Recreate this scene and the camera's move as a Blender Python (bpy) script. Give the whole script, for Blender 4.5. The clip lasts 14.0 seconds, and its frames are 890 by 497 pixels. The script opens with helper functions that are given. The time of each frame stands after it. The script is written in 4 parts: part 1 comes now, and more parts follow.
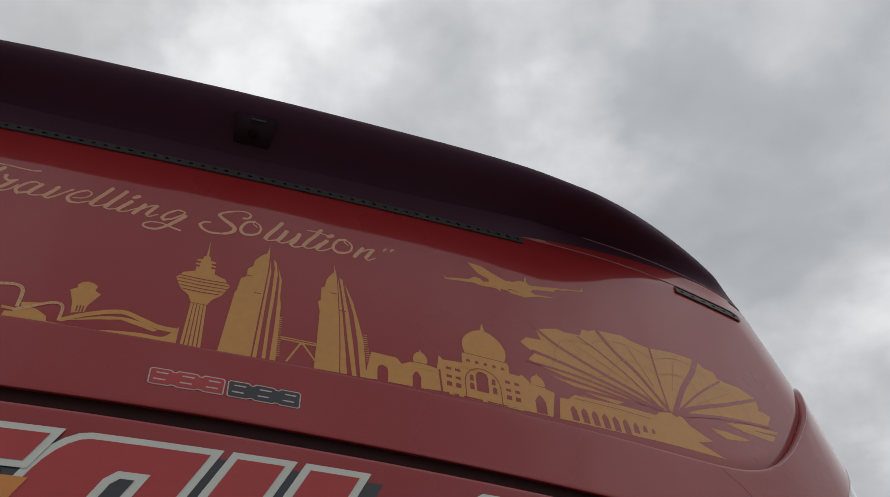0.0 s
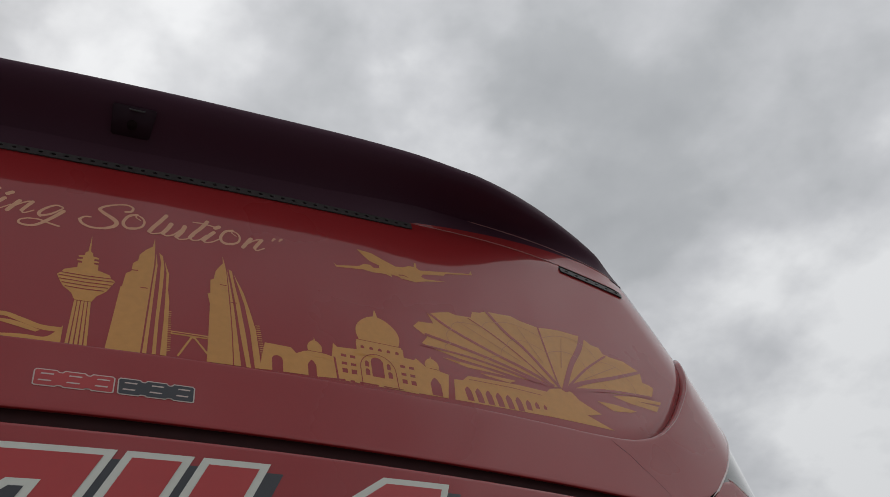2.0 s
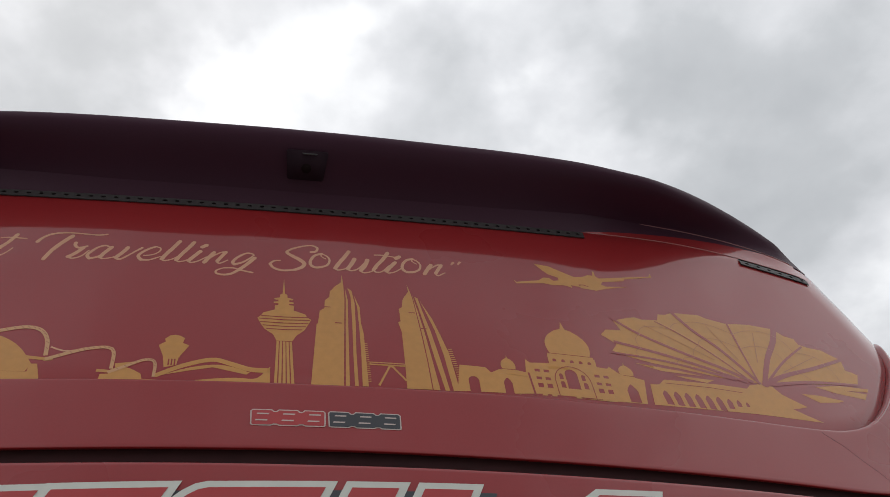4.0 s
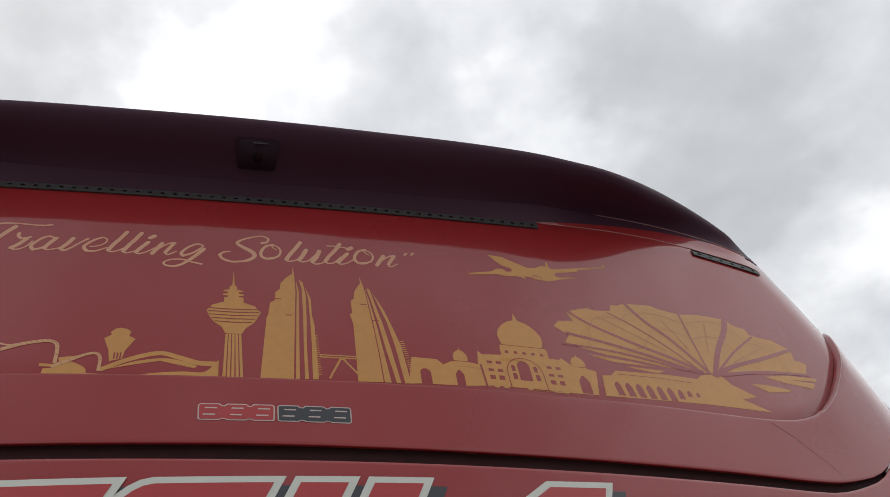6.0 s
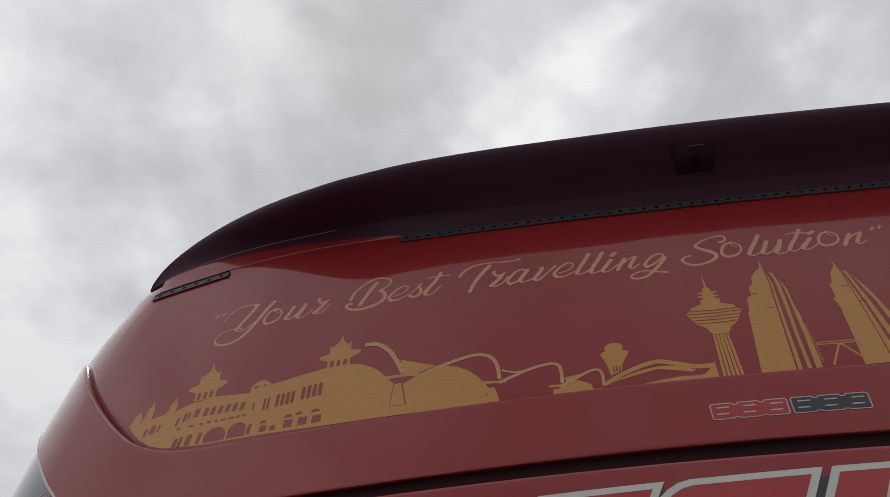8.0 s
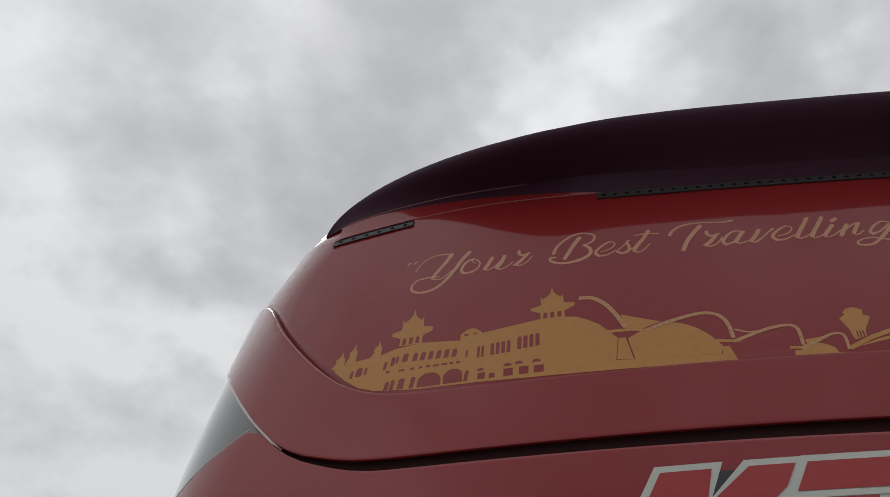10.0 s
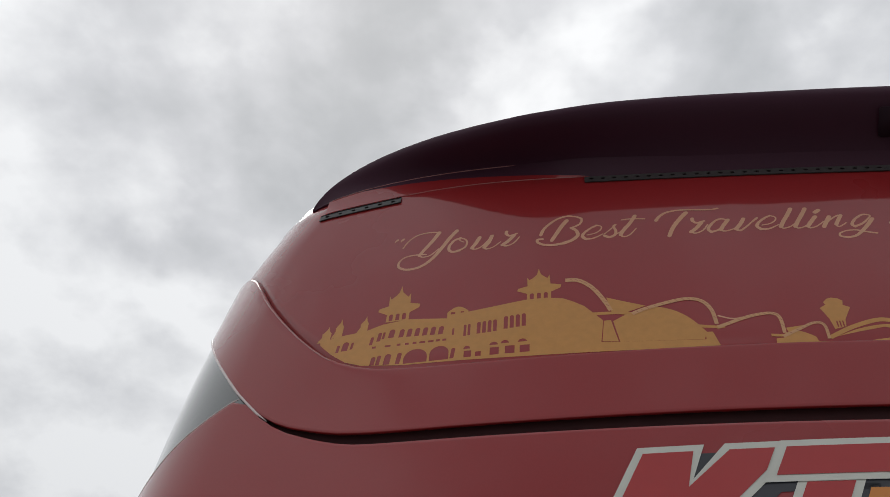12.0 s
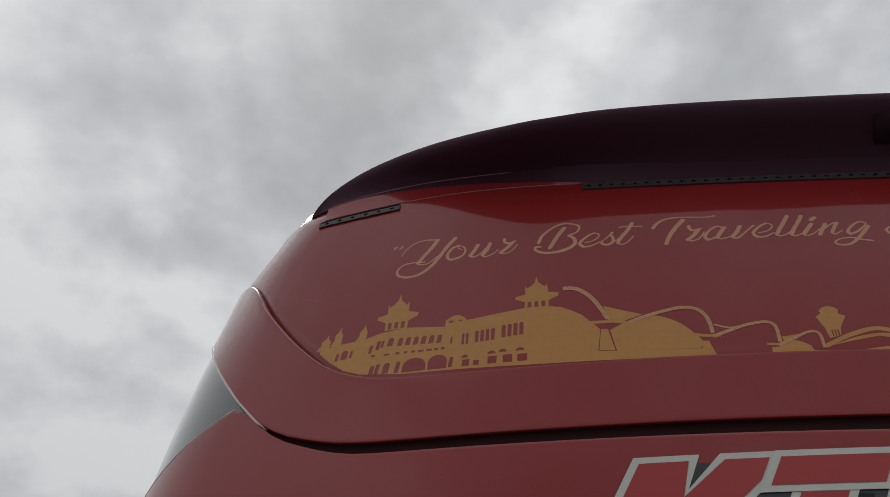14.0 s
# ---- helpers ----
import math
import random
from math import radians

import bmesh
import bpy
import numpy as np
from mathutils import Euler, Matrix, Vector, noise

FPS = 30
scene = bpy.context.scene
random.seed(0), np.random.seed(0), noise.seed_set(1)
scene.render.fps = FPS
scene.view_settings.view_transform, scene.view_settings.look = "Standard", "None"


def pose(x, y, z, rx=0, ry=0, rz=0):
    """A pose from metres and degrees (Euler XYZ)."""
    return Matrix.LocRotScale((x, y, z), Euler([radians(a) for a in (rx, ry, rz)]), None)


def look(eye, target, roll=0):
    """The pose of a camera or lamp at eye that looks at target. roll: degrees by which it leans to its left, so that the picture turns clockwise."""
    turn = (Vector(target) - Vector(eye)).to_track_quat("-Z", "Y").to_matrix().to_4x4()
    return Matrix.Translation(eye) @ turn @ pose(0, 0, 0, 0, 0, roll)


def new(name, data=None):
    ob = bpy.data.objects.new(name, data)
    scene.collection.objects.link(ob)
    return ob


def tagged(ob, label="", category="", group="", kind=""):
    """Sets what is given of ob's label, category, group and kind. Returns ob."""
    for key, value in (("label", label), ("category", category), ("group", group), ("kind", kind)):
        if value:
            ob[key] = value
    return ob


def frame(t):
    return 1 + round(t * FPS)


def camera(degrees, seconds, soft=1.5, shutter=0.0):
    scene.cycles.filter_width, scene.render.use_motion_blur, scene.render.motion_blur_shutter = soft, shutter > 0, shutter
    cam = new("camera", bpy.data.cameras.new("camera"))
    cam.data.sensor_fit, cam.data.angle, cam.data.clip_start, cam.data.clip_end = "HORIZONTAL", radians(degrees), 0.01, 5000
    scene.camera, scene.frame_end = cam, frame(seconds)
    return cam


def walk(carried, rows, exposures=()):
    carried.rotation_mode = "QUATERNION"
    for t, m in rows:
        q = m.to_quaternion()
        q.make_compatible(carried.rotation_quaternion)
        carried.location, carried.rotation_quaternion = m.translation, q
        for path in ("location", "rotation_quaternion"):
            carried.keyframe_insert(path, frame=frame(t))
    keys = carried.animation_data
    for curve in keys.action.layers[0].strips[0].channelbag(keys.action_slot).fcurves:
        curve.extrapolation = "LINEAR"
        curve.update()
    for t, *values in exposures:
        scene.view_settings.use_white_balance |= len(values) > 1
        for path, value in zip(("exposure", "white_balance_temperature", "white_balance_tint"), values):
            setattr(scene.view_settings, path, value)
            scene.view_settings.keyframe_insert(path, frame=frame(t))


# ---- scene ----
# ================= camera =================
cam = camera(49.5, 14.0, soft=0.85)
PATH = [
    (0, (-0.014, -1.118, 1.861), (0.427, 0.266, 3.236), -0.3),
    (0.5, (0.028, -1.098, 1.847), (0.606, 0.239, 3.218), -2.5),
    (1, (0.043, -1.095, 1.840), (0.717, 0.224, 3.184), -4.5),
    (1.5, (0.036, -1.113, 1.842), (0.732, 0.199, 3.181), -5.2),
    (2, (-0.032, -1.114, 1.852), (0.648, 0.201, 3.196), -8.8),
    (2.5, (-0.082, -1.118, 1.858), (0.458, 0.231, 3.232), -9.4),
    (3, (-0.106, -1.114, 1.858), (0.293, 0.266, 3.250), -8.1),
    (3.2, (-0.119, -1.108, 1.857), (0.226, 0.274, 3.261), -7.7),
    (5.3, (-0.017, -1.092, 1.853), (0.483, 0.262, 3.238), -6.8),
    (5.5, (-0.027, -1.095, 1.857), (0.471, 0.269, 3.232), -6.9),
    (6, (-0.071, -1.098, 1.865), (0.403, 0.278, 3.236), -9.4),
    (6.5, (-0.132, -1.089, 1.860), (0.105, 0.310, 3.270), -7.6),
    (7, (-0.192, -1.088, 1.857), (-0.190, 0.301, 3.296), -4.7),
    (7.5, (-0.229, -1.093, 1.855), (-0.362, 0.282, 3.301), -1.9),
    (8, (-0.251, -1.089, 1.847), (-0.472, 0.279, 3.289), 0.6),
    (8.5, (-0.304, -1.082, 1.830), (-0.598, 0.279, 3.265), 2.8),
    (9, (-0.416, -1.079, 1.827), (-0.728, 0.295, 3.247), 3.1),
    (9.2, (-0.462, -1.063, 1.821), (-0.776, 0.307, 3.244), 3.8),
    (11.3, (-0.583, -1.105, 1.824), (-0.804, 0.307, 3.222), 5.1),
    (11.5, (-0.584, -1.100, 1.820), (-0.801, 0.315, 3.217), 5.0),
    (12, (-0.582, -1.088, 1.814), (-0.794, 0.338, 3.200), 5.0),
    (12.5, (-0.562, -1.098, 1.822), (-0.783, 0.336, 3.199), 5.0),
    (13, (-0.547, -1.124, 1.840), (-0.776, 0.314, 3.211), 5.1),
    (13.5, (-0.566, -1.131, 1.833), (-0.783, 0.307, 3.207), 4.9),
    (14, (-0.574, -1.111, 1.825), (-0.791, 0.324, 3.201), 4.9),
]
walk(cam, [(t, look(eye, at, roll)) for t, eye, at, roll in PATH],
     [(0.0, -0.15), (1.5, -0.16), (2.0, -0.18), (2.5, 0.20), (3.2, 0.30), (5.3, 0.08), (5.6, 0.13), (6.0, 0.31), (6.5, 0.31), (7.0, 0.08), (7.5, -0.16), (8.0, -0.18), (8.5, -0.32), (9.0, -0.38), (9.2, -0.36), (11.3, -0.10), (12.5, 0.0), (13.0, -0.15), (13.5, -0.34), (14.0, -0.38)])

# ================= world and sun =================
def node_tools(tree):
    def mk(kind, **props):
        n = tree.nodes.new(kind)
        for k, v in props.items():
            if k == "operation":
                n.operation = v
            elif k == "blend":
                n.data_type, n.blend_type = "RGBA", v
            elif k == "kind":
                n.noise_type = v
        return n

    def link(a, b):
        tree.links.new(a, b)
    return mk, link


def build_world():
    world = bpy.data.worlds.new("overcast_sky")
    scene.world = world
    world.use_nodes = True
    tree = world.node_tree
    tree.nodes.clear()
    mk, link = node_tools(tree)
    out, bg = mk("ShaderNodeOutputWorld"), mk("ShaderNodeBackground")
    sky = mk("ShaderNodeTexSky")
    sky.sky_type, sky.sun_disc = "NISHITA", False
    sky.sun_elevation, sky.sun_rotation = radians(59), radians(-20)
    co = mk("ShaderNodeTexCoord")
    # the cloud deck: the direction laid onto a flat layer overhead
    sep, flat = mk("ShaderNodeSeparateXYZ"), mk("ShaderNodeCombineXYZ")
    link(co.outputs["Generated"], sep.inputs[0])
    up = mk("ShaderNodeMath", operation="MAXIMUM")
    up.inputs[1].default_value = 0.0
    link(sep.outputs["Z"], up.inputs[0])
    up2 = mk("ShaderNodeMath", operation="ADD")
    up2.inputs[1].default_value = 0.28
    link(up.outputs[0], up2.inputs[0])
    for n, axis in enumerate(("X", "Y")):
        div = mk("ShaderNodeMath", operation="DIVIDE")
        link(sep.outputs[axis], div.inputs[0])
        link(up2.outputs[0], div.inputs[1])
        link(div.outputs[0], flat.inputs[n])
    big, small = mk("ShaderNodeTexNoise"), mk("ShaderNodeTexNoise")
    for n, (scale, detail, rough, dist) in ((big, CLOUD_BIG), (small, CLOUD_SMALL)):
        link(flat.outputs[0], n.inputs["Vector"])
        n.inputs["Scale"].default_value, n.inputs["Detail"].default_value = scale, detail
        n.inputs["Roughness"].default_value, n.inputs["Distortion"].default_value = rough, dist
    mixn = mk("ShaderNodeMath", operation="MULTIPLY_ADD")
    mixn.inputs[1].default_value = 0.42
    link(small.outputs["Fac"], mixn.inputs[0])
    link(big.outputs["Fac"], mixn.inputs[2])
    # the deck thins gently towards the sides and the back of the sky, a little more on one side
    side, tilt, far, thin = mk("ShaderNodeSeparateXYZ"), mk("ShaderNodeMapRange"), mk("ShaderNodeMath", operation="ABSOLUTE"), mk("ShaderNodeMapRange")
    link(flat.outputs[0], side.inputs[0])
    for k, v in zip((1, 2, 3, 4), (-1.8, 1.8, DECK_BASE + DECK_TILT + 0.03, DECK_BASE + 0.03 - DECK_TILT)):
        tilt.inputs[k].default_value = v
    link(side.outputs["X"], tilt.inputs[0])
    link(side.outputs["X"], far.inputs[0])
    thin.interpolation_type = "SMOOTHSTEP"
    for k, v in zip((1, 2, 3, 4), (0.25, 1.25, 0.0, DECK_THIN)):
        thin.inputs[k].default_value = v
    back = mk("ShaderNodeMath", operation="MULTIPLY_ADD")
    back.inputs[1].default_value = -0.20
    link(side.outputs["Y"], back.inputs[0])
    link(far.outputs[0], back.inputs[2])
    link(back.outputs[0], thin.inputs[0])
    both, lean = mk("ShaderNodeMath", operation="ADD"), mk("ShaderNodeMath", operation="ADD")
    front = mk("ShaderNodeMath", operation="MULTIPLY_ADD")
    front.inputs[1].default_value = 0.05
    link(side.outputs["Y"], front.inputs[0])
    link(tilt.outputs[0], front.inputs[2])
    link(front.outputs[0], both.inputs[0])
    link(thin.outputs[0], both.inputs[1])
    link(mixn.outputs[0], lean.inputs[0])
    link(both.outputs[0], lean.inputs[1])
    total = lean.outputs[0]
    # ragged edges for the thin places
    rag, mid, torn = mk("ShaderNodeTexNoise"), mk("ShaderNodeVectorMath", operation="SUBTRACT"), mk("ShaderNodeVectorMath", operation="MULTIPLY_ADD")
    link(flat.outputs[0], rag.inputs["Vector"])
    rag.inputs["Scale"].default_value, rag.inputs["Detail"].default_value = 9.0, 4.0
    link(rag.outputs["Color"], mid.inputs[0])
    mid.inputs[1].default_value = (0.5, 0.5, 0.5)
    link(mid.outputs[0], torn.inputs[0])
    torn.inputs[1].default_value = (0.26, 0.26, 0.0)
    link(flat.outputs[0], torn.inputs[2])
    # thin places in the deck where the light comes through
    for (x, y, width, amount) in CLOUD_GAPS:
        sub = mk("ShaderNodeVectorMath", operation="DISTANCE")
        sub.inputs[1].default_value = (x, y, 0)
        link(torn.outputs[0], sub.inputs[0])
        fall = mk("ShaderNodeMapRange")
        fall.interpolation_type = "SMOOTHSTEP"
        for k, v in zip((1, 2, 3, 4), (0.0, width * 1.1, amount * 0.72, 0.0)):
            fall.inputs[k].default_value = v
        link(sub.outputs["Value"], fall.inputs[0])
        add = mk("ShaderNodeMath", operation="ADD")
        link(total, add.inputs[0])
        link(fall.outputs[0], add.inputs[1])
        total = add.outputs[0]
    ramp = mk("ShaderNodeValToRGB")
    e = ramp.color_ramp.elements
    e[0].position, e[0].color = CLOUD_RAMP[0]
    e[1].position, e[1].color = CLOUD_RAMP[-1]
    for pos, col in CLOUD_RAMP[1:-1]:
        e.new(pos).color = col
    link(total, ramp.inputs["Fac"])
    # an overcast sky is brighter overhead than near the horizon
    height, deck = mk("ShaderNodeMath", operation="MULTIPLY_ADD"), mk("ShaderNodeMix", blend="MULTIPLY")
    height.inputs[1].default_value, height.inputs[2].default_value = 0.54, 0.64
    link(up.outputs[0], height.inputs[0])
    deck.inputs[0].default_value = 1.0
    link(ramp.outputs[0], deck.inputs[6])
    link(height.outputs[0], deck.inputs[7])
    dim = mk("ShaderNodeMix", blend="MIX")
    dim.inputs[0].default_value = 0.94
    faint = mk("ShaderNodeMix", blend="MULTIPLY")
    faint.inputs[0].default_value = 1.0
    link(sky.outputs[0], faint.inputs[6])
    faint.inputs[7].default_value = (0.1, 0.1, 0.1, 1)
    link(faint.outputs[2], dim.inputs[6])
    link(deck.outputs[2], dim.inputs[7])
    link(dim.outputs[2], bg.inputs["Color"])
    bg.inputs["Strength"].default_value = 1.0
    link(bg.outputs[0], out.inputs["Surface"])


DECK_TILT, DECK_THIN, DECK_BASE = 0.13, 0.58, 0.018
CLOUD_BIG, CLOUD_SMALL = (2.6, 5.0, 0.5, 0.1), (8.0, 6.0, 0.55, 0.1)
CLOUD_GAPS = [(0.10, 0.450, 0.085, 0.13), (0.045, 0.490, 0.09, 0.16), (-0.015, 0.53, 0.09, 0.16), (-0.07, 0.575, 0.10, 0.14), (0.30, 0.535, 0.12, 0.20), (0.36, 0.58, 0.12, 0.12), (0.47, 0.60, 0.10, 0.10),
              (0.64, 0.71, 0.14, 0.10), (0.79, 0.66, 0.15, 0.08), (-0.40, 0.585, 0.11, 0.14), (-0.41, 0.475, 0.10, 0.07), (-0.50, 0.55, 0.13, 0.14), (-0.55, 0.70, 0.12, 0.12), (-0.67, 1.0, 0.24, 0.10),
              (-0.43, 0.80, 0.11, 0.16), (-0.25, 0.42, 0.12, 0.05), (-0.19, 0.56, 0.16, -0.11), (-0.15, 0.49, 0.11, -0.09), (0.17, 0.50, 0.10, -0.07), (0.45, 0.47, 0.15, -0.05), (0.56, 0.60, 0.14, -0.06),
              (0.64, 0.55, 0.34, -0.09), (-0.52, 0.62, 0.40, 0.12), (-0.36, 0.68, 0.10, -0.08), (-0.60, 0.60, 0.09, -0.06), (-0.50, 0.90, 0.14, -0.07),
              (-0.58, 0.80, 0.10, 0.09), (-0.33, 0.52, 0.07, 0.06), (-0.15, 0.44, 0.12, -0.05),
              (0.84, 0.68, 0.42, -0.17), (0.70, 0.60, 0.08, 0.08), (0.80, 0.80, 0.10, 0.08)]
CLOUD_RAMP = [(0.44, (0.40, 0.415, 0.43, 1)), (0.66, (0.50, 0.515, 0.53, 1)), (0.82, (0.66, 0.67, 0.69, 1)), (1.0, (0.93, 0.94, 0.95, 1))]
build_world()
sun = new("sun", bpy.data.lights.new("sun", "SUN"))
sun.data.energy, sun.data.angle, sun.data.color = 0.6, radians(25), (1.0, 0.97, 0.93)
sun.matrix_world = look((-2.0, 5.0, 9.0), (0, 0, 0))


# ================= materials =================
def material(name, colour, rough=0.5, metal=0.0, coat=0.0, vary=0.15, grain=40.0, bump=0.0, stain=2.5, rough_vary=0.08, tint=None, spec=0.5, wave=0.0):
    """Paint, rubber, asphalt and so on: two scales of variation in tone, a little in gloss, and a fine relief."""
    m = bpy.data.materials.new(name)
    m.use_nodes = True
    tree = m.node_tree
    mk, link = node_tools(tree)
    b = tree.nodes["Principled BSDF"]
    co = mk("ShaderNodeTexCoord")
    fine, wide = mk("ShaderNodeTexNoise"), mk("ShaderNodeTexNoise")
    for n, scale, detail in ((fine, grain, 4.0), (wide, stain, 5.0)):
        link(co.outputs["Object"], n.inputs["Vector"])
        n.inputs["Scale"].default_value, n.inputs["Detail"].default_value = scale, detail
    tone = mk("ShaderNodeMath", operation="MULTIPLY_ADD")
    tone.inputs[1].default_value = 0.5
    link(fine.outputs["Fac"], tone.inputs[0])
    half = mk("ShaderNodeMath", operation="MULTIPLY")
    half.inputs[1].default_value = 0.5
    link(wide.outputs["Fac"], half.inputs[0])
    link(half.outputs[0], tone.inputs[2])
    span = mk("ShaderNodeMapRange")
    for k, v in zip((1, 2, 3, 4), (0.3, 0.7, 0.0, 1.0)):
        span.inputs[k].default_value = v
    link(tone.outputs[0], span.inputs[0])
    mix = mk("ShaderNodeMix", blend="MIX")
    dark = tuple(c * (1 - vary) for c in colour)
    light = tuple(min(1.0, c * (1 + vary)) for c in (tint or colour))
    mix.inputs[6].default_value, mix.inputs[7].default_value = (*dark, 1), (*light, 1)
    link(span.outputs[0], mix.inputs[0])
    link(mix.outputs[2], b.inputs["Base Color"])
    rr = mk("ShaderNodeMapRange")
    for k, v in zip((1, 2, 3, 4), (0.3, 0.7, max(0.02, rough - rough_vary), rough + rough_vary)):
        rr.inputs[k].default_value = v
    link(wide.outputs["Fac"], rr.inputs[0])
    link(rr.outputs[0], b.inputs["Roughness"])
    b.inputs["Metallic"].default_value = metal
    b.inputs["Specular IOR Level"].default_value = spec
    b.inputs["Coat Weight"].default_value = coat
    b.inputs["Coat Roughness"].default_value = 0.035
    b.inputs["Coat IOR"].default_value = 1.43
    if wave:
        wn, wb = mk("ShaderNodeTexNoise"), mk("ShaderNodeBump")
        upright = mk("ShaderNodeVectorMath", operation="MULTIPLY")
        upright.inputs[1].default_value = (1.0, 1.0, 0.45)
        link(co.outputs["Object"], upright.inputs[0])
        link(upright.outputs[0], wn.inputs["Vector"])
        wn.inputs["Scale"].default_value, wn.inputs["Detail"].default_value = 5.0, 2.0
        wb.inputs["Strength"].default_value, wb.inputs["Distance"].default_value = 1.0, wave
        link(wn.outputs["Fac"], wb.inputs["Height"])
        link(wb.outputs[0], b.inputs["Normal"])
        link(wb.outputs[0], b.inputs["Coat Normal"])
    if bump:
        bn = mk("ShaderNodeBump")
        bn.inputs["Strength"].default_value, bn.inputs["Distance"].default_value = bump, 0.002
        link(fine.outputs["Fac"], bn.inputs["Height"])
        link(bn.outputs[0], b.inputs["Normal"])
    return m


RED = (0.268, 0.0185, 0.021)
paint_red = material("red_coach_paint", RED, 0.30, coat=1.0, vary=0.06, grain=350, stain=1.7, rough_vary=0.06, spec=0.12, wave=0.0028)
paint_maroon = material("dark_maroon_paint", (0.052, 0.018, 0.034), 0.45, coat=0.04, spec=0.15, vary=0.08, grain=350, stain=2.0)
gap_black = material("black_gap_rubber", (0.012, 0.006, 0.006), 0.8, vary=0.3, spec=0.1)
gap_lining = material("dark_red_gap_lining", (0.030, 0.008, 0.009), 0.75, vary=0.2, spec=0.2)
vent_grey = material("grey_vent_plastic", (0.050, 0.044, 0.045), 0.6, spec=0.2, vary=0.2, grain=120)
vent_pale = material("pale_vent_plastic", (0.065, 0.065, 0.066), 0.55, vary=0.2, grain=120)
black_plastic = material("black_plastic", (0.027, 0.014, 0.021), 0.7, vary=0.2, spec=0.1)
gold_film = material("gold_vinyl", (0.52, 0.245, 0.065), 0.40, vary=0.10, grain=90, coat=0.28, spec=0.3)
slogan_film = material("pale_gold_vinyl", (0.57, 0.285, 0.165), 0.42, vary=0.08, grain=90, coat=0.25)
badge_line = material("pale_badge_vinyl", (0.50, 0.40, 0.37), 0.4, vary=0.06, coat=0.25)
rail_film = material("rose_gold_vinyl", (0.55, 0.28, 0.125), 0.4, vary=0.08, grain=90, coat=0.35)
seam_film = material("brown_seam_vinyl", (0.38, 0.13, 0.055), 0.4, vary=0.08, coat=0.4)
silver_film = material("silver_vinyl", (0.56, 0.57, 0.52), 0.4, vary=0.06, coat=0.25)
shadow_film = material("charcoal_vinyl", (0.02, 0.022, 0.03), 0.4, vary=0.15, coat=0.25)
orange_film = material("orange_vinyl", (0.55, 0.2, 0.03), 0.4, vary=0.08, coat=0.25)
letter_red = material("bright_red_vinyl", (0.37, 0.018, 0.02), 0.35, vary=0.05, coat=0.3)
glass_dark = material("tinted_quarter_glass", (0.02, 0.032, 0.034), 0.06, coat=1.0, vary=0.1, rough_vary=0.02, spec=0.9)
# pale colour for highlights painted along edges as thin tubes
edge_highlight = material("painted_edge_highlight", (0.36, 0.14, 0.14), 0.3, coat=0.8, vary=0.05)
bead_pale = material("pale_bead_paint", (0.62, 0.50, 0.50), 0.3, coat=0.6, vary=0.05)
rubber = material("tyre_rubber", (0.02, 0.02, 0.021), 0.8, vary=0.2, bump=0.3)
rim_metal = material("rim_steel", (0.5, 0.5, 0.52), 0.35, metal=1.0, vary=0.1)
# unseen ground, paler than asphalt to brighten the spoiler's underside
bounce_ground = material("pale_unseen_ground", (0.25, 0.24, 0.225), 0.9, vary=0.35, grain=60, bump=0.8, stain=0.35)


# ================= helpers for shapes =================
def mesh_of(name, bm, mat, smooth=True):
    me = bpy.data.meshes.new(name)
    bm.normal_update()
    bm.to_mesh(me)
    bm.free()
    me.materials.append(mat)
    for f in me.polygons:
        f.use_smooth = smooth
    return me


def part(name, bm, mat, parent, label="", smooth=True):
    lies_on_skin = bm.faces.layers.int.get("film") is not None
    ob = new(name, mesh_of(name, bm, mat, smooth))
    if lies_on_skin:
        ob.data.normals_split_custom_set_from_vertices([skin_normal(v.co.x, v.co.z) for v in ob.data.vertices])
    ob.parent = parent
    if label:
        tagged(ob, label)
    return ob


def lerp_table(table, v):
    if v <= table[0][0]:
        return table[0][1]
    for (a, fa), (b, fb) in zip(table, table[1:]):
        if v <= b:
            return fa + (fb - fa) * (v - a) / (b - a)
    return table[-1][1]


def smooth_table(table, v):
    """Through the table's points with a gentle curve (Catmull-Rom)."""
    if v <= table[0][0]:
        return table[0][1]
    for n in range(len(table) - 1):
        (a, fa), (b, fb) = table[n], table[n + 1]
        if v <= b:
            before, after = table[max(n - 1, 0)], table[min(n + 2, len(table) - 1)]
            ma = (fb - before[1]) / (b - before[0]) * (b - a)
            mb = (after[1] - fa) / (after[0] - a) * (b - a)
            t = (v - a) / (b - a)
            return ((2 * t**3 - 3 * t**2 + 1) * fa + (t**3 - 2 * t**2 + t) * ma + (3 * t**2 - 2 * t**3) * fb + (t**3 - t**2) * mb)
    return table[-1][1]


# ================= the form of the coach's rear =================
BOW, LEAN, ZP, R = 0.1064, math.tan(radians(7)), 2.846, 0.22
WIDTHS = [(0.3, 1.22), (1.0, 1.248), (2.45, 1.25), (2.6, 1.243), (2.7, 1.236), (2.8, 1.225), (2.9, 1.207), (3.0, 1.184), (3.05, 1.166),
          (3.1, 1.146), (3.15, 1.135), (3.2, 1.126), (3.245, 1.09), (3.28, 1.02)]
SHIFT = [(2.0, 0.0), (2.5, 0.024), (2.75, 0.024), (2.86, 0.016), (2.95, 0.006), (3.0, 0.0)]
SIDE_Y = 1.2  # where the rear cap ends and the plain sides begin
LENGTH = 11.6


def half_width(z, s=0):
    """Half the width at a height; the body sits a little to one side."""
    return smooth_table(WIDTHS, z) + (0, 1, -0.15)[s] * lerp_table(SHIFT, z)


